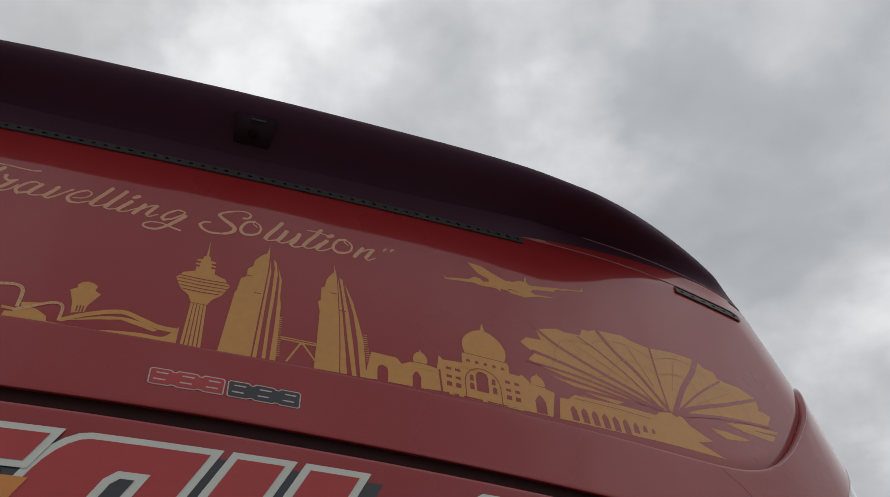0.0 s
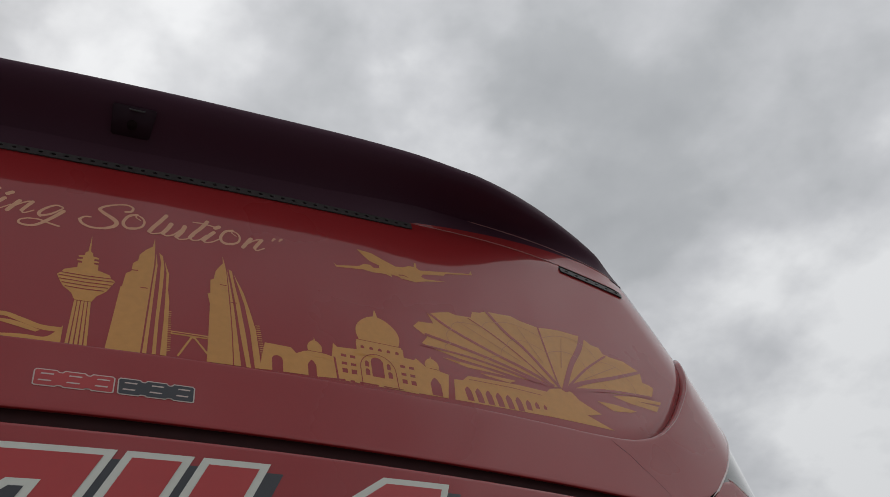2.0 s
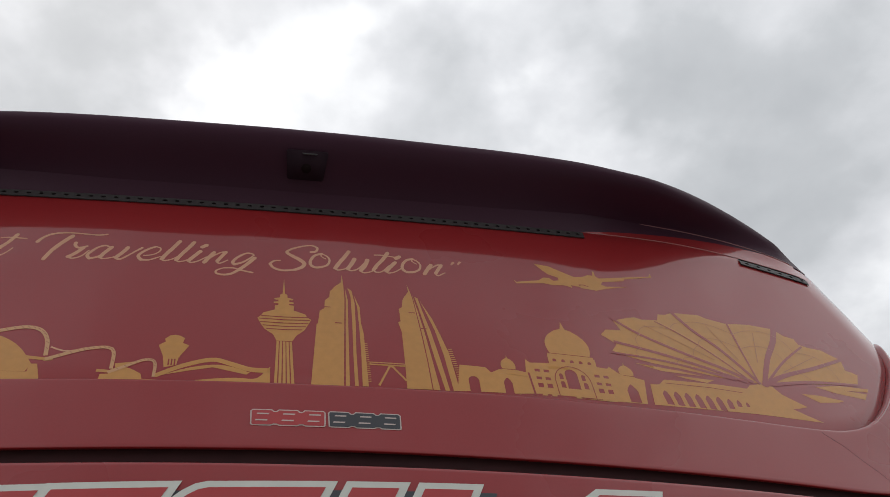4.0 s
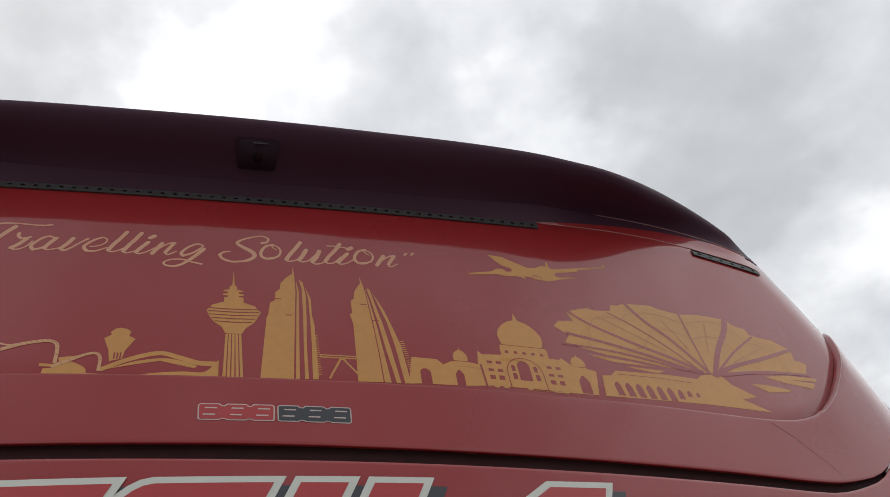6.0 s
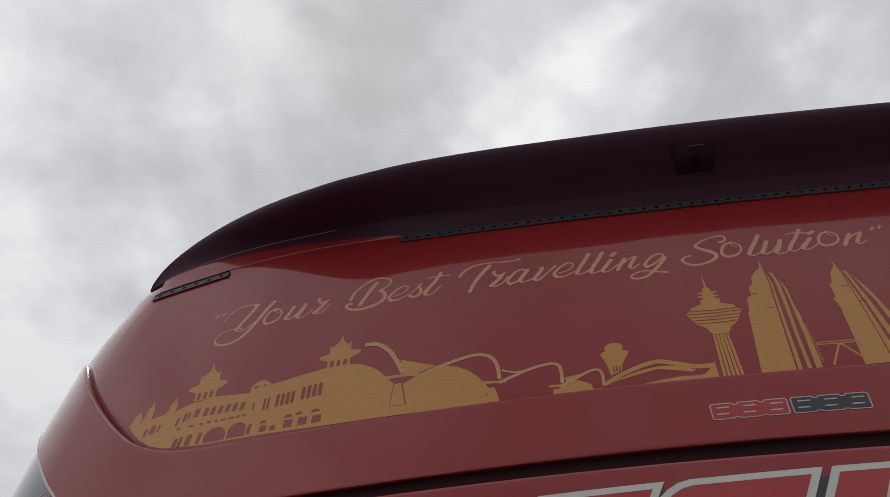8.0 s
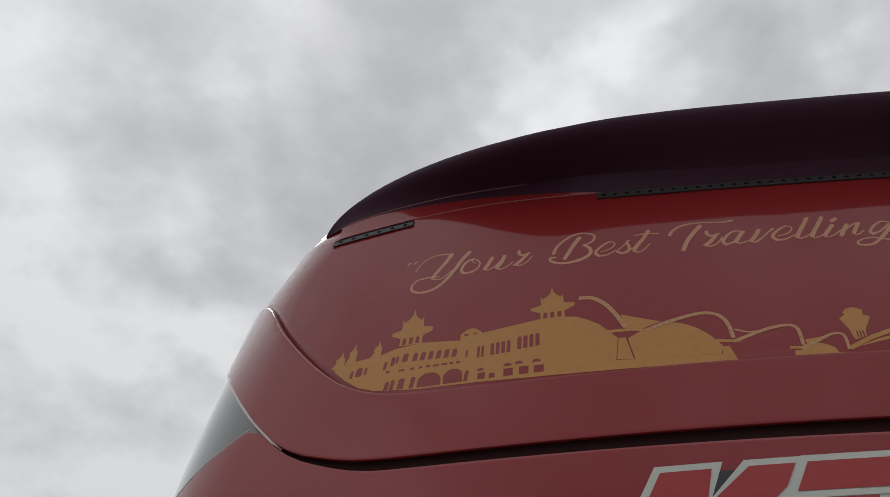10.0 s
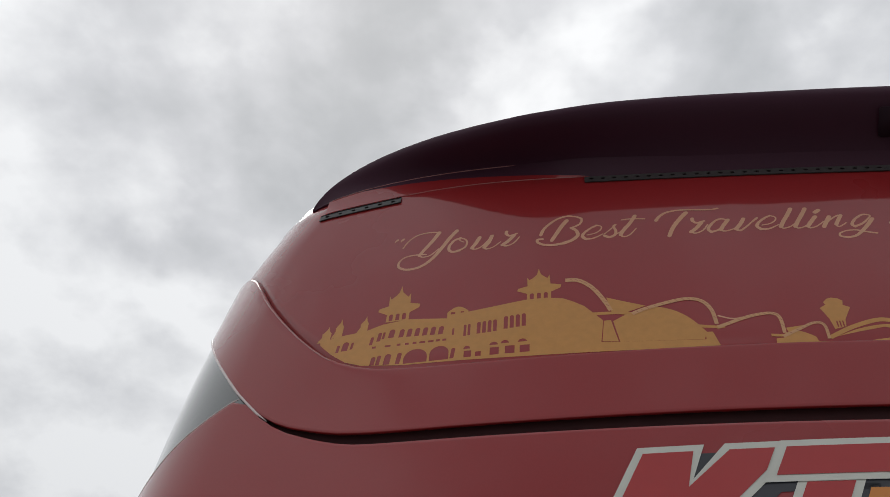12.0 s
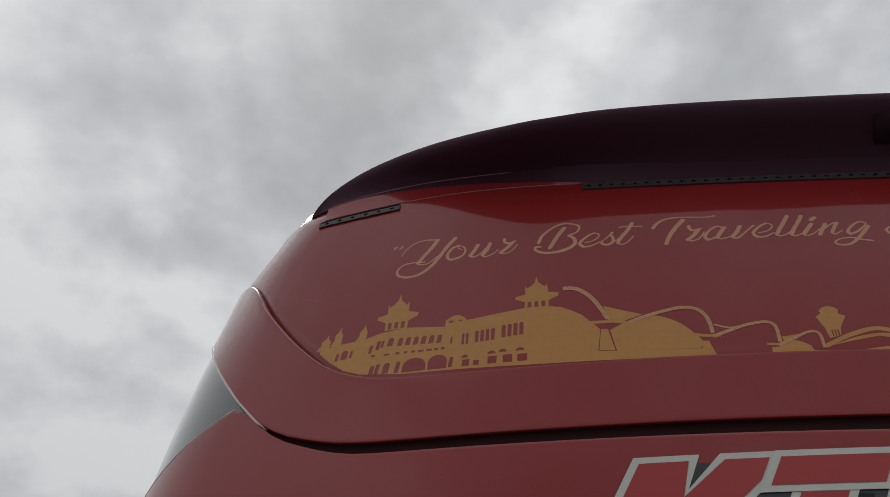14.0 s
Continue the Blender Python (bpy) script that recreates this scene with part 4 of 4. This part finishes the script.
# --- the slogan, in a joined script: strokes of each letter in millimetres from its foot, with the brush's width at both ends
SCRIPT = {
    "Y": ("-30,26 -22,43 -8,56 11,60 31,57 | 2.3,2.7", "31,56 21,35 9,15 1,0 | 6.8,5.2", "1,-1 8,-5 20,-3 34,12 | 2.6,2.3",
          "62,55 50,36 39,13 28,-7 16,-22 2,-31 -14,-33 -26,-29 -33,-21 -32,-9 -22,1 -4,3 13,1 | 6.8,2.3"),
    "o": ("18,33 7,28 0,15 0,4 7,-2 18,0 | 4.2,4.7", "18,0 27,7 30,19 26,28 18,33 | 3.7,2.3", "18,33 17,27 24,21 | 2.1,1.7"),
    "u": ("12,27 6,12 0,1 | 6.3,5.8", "0,0 6,-3 16,2 25,14 33,27 | 3.2,2.1", "33,27 28,11 21,-1 | 6.3,5.8", "21,-2 26,-6 37,-2 48,9 | 3.2,1.9"),
    "r": ("6,34 6,28 12,22 24,26 | 5.2,3.2", "19,22 9,8 0,0 | 5.8,5.8", "0,0 7,-4 19,2 28,16 | 3.2,2.1"),
    "B": ("-18,17 -13,32 -2,46 12,57 28,61 43,56 | 5.2,2.7", "43,56 50,49 46,36 32,28 | 3.7,3.2", "25,49 16,34 7,15 0,0 | 6.8,5.8",
          "32,28 40,20 42,7 33,-4 19,-10 | 4.7,6.3", "19,-10 3,-12 -13,-9 -23,-1 -23,6 -15,6 | 5.2,3.7"),
    "e": ("8,5 21,8 30,16 31,24 24,28 | 2.1,2.3", "24,28 14,22 4,12 0,3 5,-5 | 3.2,5.2", "5,-5 17,-5 33,4 | 4.2,1.9"),
    "s": ("-1,4 8,13 19,26 | 1.9,2.3", "17,25 15,20 18,10 16,0 7,-5 -1,0 | 3.7,4.7", "16,0 25,6 34,20 | 2.3,1.9"),
    "t": ("25,48 16,30 5,13 -1,1 | 5.8,5.2", "-1,1 4,-4 14,0 25,15 | 3.2,1.9", "3,40 18,41 40,38 | 2.3,2.7"),
    "T": ("-17,42 -11,52 0,61 16,65 34,65 | 5.2,2.5", "34,65 57,62 72,61 83,63 | 2.5,3.2", "32,57 20,41 8,21 0,0 | 6.8,5.8"),
    "a": ("31,24 23,28 14,24 6,15 0,4 4,-4 | 2.5,5.2", "4,-4 15,0 25,11 33,23 | 4.2,2.1", "33,24 24,10 19,0 | 5.8,5.8", "19,-1 24,-4 36,-1 46,5 | 3.2,1.9"),
    "v": ("15,26 9,14 0,1 | 5.8,5.8", "0,0 6,-3 15,4 26,16 | 4.2,2.5", "26,16 36,26 | 2.5,3.8"),
    "l": ("23,46 15,30 6,14 0,1 | 5.8,5.8", "0,1 4,-3 15,1 26,11 | 3.2,1.9"),
    "i": ("15,25 6,12 -1,1 | 5.8,5.8", "-1,0 3,-3 13,1 25,12 | 3.2,1.9", "17,36 23,41 | 6.3,6.3"),
    "n": ("13,25 6,12 0,0 | 5.8,5.8", "1,2 12,16 24,26 31,27 | 1.9,3.2", "31,27 25,16 19,4 | 5.2,5.2", "19,3 23,-1 35,8 | 3.2,1.9"),
    "g": ("31,24 21,26 8,16 0,3 3,-3 | 2.5,5.2", "3,-3 15,3 25,13 32,22 | 4.2,2.1", "33,15 22,-1 10,-16 | 5.8,5.2", "10,-16 -1,-26 -13,-29 -23,-26 -23,-19 -13,-13 | 4.7,2.3",
          "-13,-13 2,-12 16,-17 31,-21 | 2.3,3.2"),
    "S": ("56,46 64,49 66,58 57,63 43,60 | 4.2,2.5", "43,60 27,52 18,43 23,36 37,26 | 2.7,6.3", "37,26 45,17 42,7 30,-1 | 6.8,4.7", "30,-1 11,-4 -3,2 -8,11 | 3.7,4.2", "-8,11 -2,18 7,20 | 3.7,2.7"),
    "mark": ("0,0 2,4 4,6 | 2.5,4.2",),
}


def word(letters):
    """One word: each letter with the place of its foot on the panel. Strokes end round and lie a hair above one another."""
    bm = bmesh.new()
    lift = PRINT
    for letter, x0, z0 in letters:
        for stroke in SCRIPT[letter]:
            line, widths = stroke.split("|")
            w0, w1 = (0.00115 * float(w) for w in widths.split(","))
            line = bend([(x0 + 0.001 * x, z0 + 0.001 * z) for x, z in poly(line)], 5)
            join(bm, film([[band(line, w0, w1)]], lift))
            for (x, z), w in ((line[0], w0), (line[-1], w1)):
                join(bm, film([[[(x + w / 2 * math.cos(math.tau * k / 10), z + w / 2 * math.sin(math.tau * k / 10)) for k in range(10)]]], lift + 0.00001))
            lift = PRINT + (lift - PRINT + 0.00002) % 0.0001
    bm.faces.layers.int.new("film")
    return part("word", bm, slogan_film, slogan)


def join(bm, other):
    me = bpy.data.meshes.new("run")
    other.to_mesh(me)
    other.free()
    bm.from_mesh(me)
    bpy.data.meshes.remove(me)


slogan = new("slogan")
slogan.parent = bus
tagged(slogan, "pale gold script lettering with a travel slogan")
word([("mark", -0.8452, 2.9762), ("mark", -0.8344, 2.9763)])
word([("Y", -0.7989, 2.9309), ("o", -0.7469, 2.9314), ("u", -0.7082, 2.9323), ("r", -0.6568, 2.9325)])
word([("B", -0.5753, 2.9299), ("e", -0.5257, 2.9304), ("s", -0.4898, 2.9297), ("t", -0.4640, 2.9267)])
word([("T", -0.3895, 2.9153), ("r", -0.3555, 2.9217), ("a", -0.3281, 2.9223), ("v", -0.2861, 2.9207), ("e", -0.2534, 2.9230),
      ("l", -0.2181, 2.9203), ("l", -0.1964, 2.9189), ("i", -0.1769, 2.9182), ("n", -0.1541, 2.9168), ("g", -0.1114, 2.9181)])
word([("S", -0.0463, 2.9105), ("o", 0.0091, 2.9207), ("l", 0.0478, 2.9189), ("u", 0.0675, 2.9199), ("t", 0.1100, 2.9216), ("i", 0.1310, 2.9214), ("o", 0.1579, 2.9266), ("n", 0.1930, 2.9239)])
word([("mark", 0.2416, 2.9548), ("mark", 0.2535, 2.9575)])


# --- small maker's badge: plain blocks in its colours
def inset(loop, d):
    """The loop moved inwards by d."""
    area = sum(a[0] * b[1] - b[0] * a[1] for a, b in zip(loop, loop[1:] + loop[:1]))
    s = 1 if area > 0 else -1
    out = []
    for n in range(len(loop)):
        p, q, r = Vector(loop[n - 1]), Vector(loop[n]), Vector(loop[(n + 1) % len(loop)])
        u, v = (q - p).normalized(), (r - q).normalized()
        nu, nv = Vector((-u.y, u.x)) * s, Vector((-v.y, v.x)) * s
        m = nu + nv
        m = m / max(0.25, m.dot(nu)) if m.length > 1e-6 else nu
        out.append(tuple(q + m * d))
    return out


badge = new("badge")
badge.parent = bus
tagged(badge, "small pale-outlined badge, half red and half charcoal")
CELL = 0.0338


def badge_half(first, cells, mat):
    """Half of the badge: a rounded bar with shallow notches between its cells and short slots in them."""
    x0, low, high = -0.0730 + CELL * first, 2.5885, 2.6165
    under, over = [], []
    for n in range(cells):
        x = x0 + CELL * n
        under += [(x + 0.0020, low + 0.0018), (x + 0.0050, low), (x + CELL - 0.0050, low), (x + CELL - 0.0020, low + 0.0018)]
        over += [(x + 0.0015, high - 0.0030), (x + 0.0045, high), (x + CELL - 0.0045, high), (x + CELL - 0.0015, high - 0.0030)]
    loop = under + over[::-1]
    part("badge_edge", film([[loop]], 0.0026), badge_line, badge)
    part("badge_bar", film([[inset(loop, 0.0017)]], 0.0029), mat, badge)
    for n in range(cells):
        x = x0 + CELL * n
        for u, z in ((0.010, 2.6075), (0.008, 2.5965)):
            part("badge_slot", film([[rect(x + u, z, x + u + 0.0155, z + 0.0022, 0.3)]], 0.0032), badge_line, badge)


badge_half(0, 3, letter_red)
badge_half(3, 3, shadow_film)


# --- the big slanted letter shapes on the hood: charcoal drop shadow, silver edge, red face
def climb(loop):
    """The row of letter shapes climbs a little to one side."""
    return [(x, z + 0.0022 + 0.017 * x) for x, z in loop]


def hood_shape(name, loop, label, width=0.0098, shadow=(0.016, -0.013), lift=0.0):
    loop = climb(loop)
    sh = part(name, film([[[(x + shadow[0], z + shadow[1]) for x, z in loop]]], 0.0024), shadow_film, bus, label)
    ring = part("silver_edge", film([[loop]], 0.0031 + lift), silver_film, sh)
    part("red_face", film([[inset(loop, width)]], 0.0038 + lift), letter_red, sh)
    return sh


SL = 0.47


def slant(points, z0=2.20):
    return [(x + SL * (z - 2.50), z) for x, z in points]


TOP, FOOT = 2.4985, 2.22
hood_shape("letter_shape", slant(poly(f"-0.473,{TOP} -0.391,{TOP} -0.386,2.447 -0.366,{TOP} -0.292,{TOP} -0.292,2.45 -0.335,2.37 -0.30,{FOOT} -0.385,{FOOT} -0.391,2.30 -0.391,{FOOT} -0.473,{FOOT}")), "slanted letter shape with two arms, silver-edged")
hood_shape("letter_shape", slant(poly(f"-0.262,2.446 -0.185,2.446 -0.185,{FOOT} -0.262,{FOOT}")), "slanted upright of a letter shape, silver-edged")
hood_shape("letter_shape", slant(poly(f"-0.300,{TOP} -0.146,{TOP} -0.146,2.437 -0.300,2.437")), "slanted crossbar of a letter shape, silver-edged", lift=0.001)
big_c = slant(poly(f"-0.116,{TOP} 0.041,{TOP} 0.041,{FOOT} -0.152,{FOOT} -0.152,2.44 -0.1505,2.458 -0.146,2.474 -0.139,2.486 -0.129,2.495"))
hood_shape("letter_shape", big_c, "slanted letter shape with a rounded shoulder, silver-edged")
counter = slant(poly("-0.052,2.448 -0.015,2.448 -0.015,2.26 -0.060,2.26 -0.060,2.435"))
ring = part("letter_counter", film([[climb(counter)]], 0.0044), silver_film, bus, "silver-edged slot of a letter shape")
part("counter_face", film([[inset(climb(counter), 0.0105)]], 0.0050), shadow_film, ring)
hood_shape("letter_shape", slant(poly(f"0.052,{TOP} 0.133,{TOP} 0.133,2.392 0.144,2.392 0.144,{TOP} 0.2295,{TOP} 0.2295,{FOOT} 0.052,{FOOT}")), "slanted letter shape with two uprights, silver-edged")
part("slash_line", film([[band(slant(poly("0.150,2.425 0.196,2.375")), 0.009)]], 0.0045), silver_film, bus, "silver slash in a letter shape")
hood_shape("letter_shape", poly("0.384,2.4985 0.484,2.5010 0.470,2.4600 0.400,2.2200 0.330,2.2200 0.372,2.3700 0.300,2.3700 0.200,2.2200 0.115,2.2200 0.260,2.4050"), "slanted peaked letter shape, silver-edged")
part("orange_flash", film([[poly("-0.212,2.424 -0.170,2.424 -0.187,2.387 -0.229,2.387")]], 0.0046), orange_film, bus, "orange flash behind the letter shapes")
part("orange_flash", film([[poly("0.010,2.43 0.016,2.43 -0.10,2.24 -0.13,2.24")]], 0.0020), orange_film, bus, "orange flash behind the letter shapes")


# ================= fittings =================
def vent_bar(name, x0, x1, mid, height, count, hole_w, hole_h, label):
    """A perforated grille bar set on the skin, with a dark slot behind its holes and a black shadow gap over it."""
    n = 24
    top = [(x0 + (x1 - x0) * k / n, mid(x0 + (x1 - x0) * k / n) + height / 2) for k in range(n + 1)]
    bottom = [(x, z - height) for x, z in top]
    edge = bottom + top[::-1]
    cells = []
    for k in range(count):
        x = x0 + (x1 - x0) * (k + 0.6) / (count + 0.2)
        z = mid(x) + height * 0.05
        cells.append([(x + hole_w / 2 * math.cos(a), z + hole_h / 2 * math.sin(a)) for a in (math.tau * j / 8 for j in range(8))])
    bm = film([[edge] + cells], 0.0032)
    rim = [e for e in bm.edges if e.is_boundary]
    ext = bmesh.ops.extrude_edge_only(bm, edges=rim)
    for v in (g for g in ext["geom"] if isinstance(g, bmesh.types.BMVert)):
        v.co.y += 0.0022
    bm.faces.layers.int.remove(bm.faces.layers.int["film"])
    bar = part(name, bm, vent_grey if count > 10 else vent_pale, bus, label, smooth=False)
    part("slot", film([[inset(edge, 0.001)]], 0.0008), gap_black, bar, "black slot behind the grille")
    part("shadow_gap", film([[[(x, z - 0.001) for x, z in top] + [(x, z + height * (0.12 if count > 10 else 0.55)) for x, z in top[::-1]]]], 0.0016), gap_black, bar, "black gap above the grille")
    return bar


vent_bar("vent_strip", -0.516, 0.510, lambda x: 3.0662 + 0.085 * x * x, 0.0150, 52, 0.0080, 0.0052, "long grey perforated vent strip under the spoiler")
for side in (-1, 1):
    x0, x1 = sorted((side * 0.848, side * 1.002))
    vent_bar("side_vent", x0, x1, lambda x: 3.0985 - 0.10 * (abs(x) - 0.848), 0.0115, 6, 0.0085, 0.0058, "short grey perforated vent at the panel's corner")


def rounded_box(w, d, h, bevel):
    bm = bmesh.new()
    bmesh.ops.create_cube(bm, size=1.0)
    for v in bm.verts:
        v.co = Vector((v.co.x * w * (0.86 if v.co.z < 0 else 1.0), v.co.y * d, v.co.z * h))
    bmesh.ops.bevel(bm, geom=bm.edges[:], offset=bevel, segments=2, affect="EDGES")
    return bm


rear_camera = part("reversing_camera", rounded_box(0.070, 0.006, 0.052, 0.002), black_plastic, bus, "small black reversing camera under the spoiler")
seat, ahead = under(-0.003, 0.44), under(-0.003, 0.62) - under(-0.003, 0.30)
rear_camera.location, rear_camera.rotation_euler = seat + Vector((0, -0.003, -0.003)), (math.atan2(-ahead.y, ahead.z), 0, 0)
# a thin grey bar paints the glint along the camera's top edge
glint_bm = rounded_box(0.026, 0.004, 0.0022, 0.0005)
top_glint = part("top_glint", glint_bm, vent_pale, rear_camera, "glint painted on the camera's top edge")
top_glint.location = (0.004, -0.004, 0.022)
bm = bmesh.new()
bmesh.ops.create_cone(bm, cap_ends=True, segments=20, radius1=0.009, radius2=0.008, depth=0.008)
lens = part("lens", bm, gap_black, rear_camera, "dark glass lens")
lens.location, lens.rotation_euler = (0, -0.002, -0.004), (radians(90), 0, 0)

for side in (-1, 1):
    xs = [side * (0.515 + (0.846 - 0.515) * k / 20) for k in range(21)]
    # the seam's highlight is painted on as a thin pale tube
    part("seam_highlight", tube([on_skin(x, smooth_table(SEAM_Z, abs(x)) - 0.001, 0.0004) for x in xs], 0.0008), edge_highlight, bus, "seam under the spoiler, its highlight painted pale")
    # the highlight on the moulding's upper edge, painted as a pale tube
    ps = [side * (0.86 + (1.10 - 0.86) * k / 40) for k in range(41)]
    part("edge_bead", tube([skin(p, along(NOTCH, p) - 0.006, collar_rise(p) * 0.95) for p in ps], 0.0010), edge_highlight, bus, "thin pale edge of the raised moulding")
    ps = [side * (0.992 + (1.6 - 0.992) * k / 60) for k in range(61)]
    part("edge_bead", tube([skin(p, along(SILL, p) + 0.001, 0.0010) for p in ps], 0.0014), bead_pale, bus, "thin pale edge below the quarter glass")
    ps = [side * (0.935 + (1.75 - 0.935) * k / 40) for k in range(41)]
    part("edge_bead", tube([skin(p, along(GAP, p), 0.0010) for p in ps], 0.0022), bead_pale, bus, "thin pale edge of the raised moulding")


def collar_off(p, z):
    """How far the raised moulding stands out of the skin."""
    z1, z0, d = along(NOTCH, p), along(GAP, p) + gap_half(p), collar_rise(p)
    k = (z - z0 - 0.006) / max(z1 - z0 - 0.018, 0.01)
    return 0.002 + (d - 0.002) * min(1.0, max(0.0, k)) ** 1.5


hair = [(0.816, 2.664), (0.833, 2.650), (0.850, 2.638), (0.866, 2.620), (0.890, 2.598), (0.906, 2.580), (0.915, 2.568)]
part("hairline_crack", tube([on_skin(x, z, collar_off(p_of(x, z), z)) for x, z in bend(hair, 3)], 0.00018), paint_maroon, bus, "hairline crack in the paint")
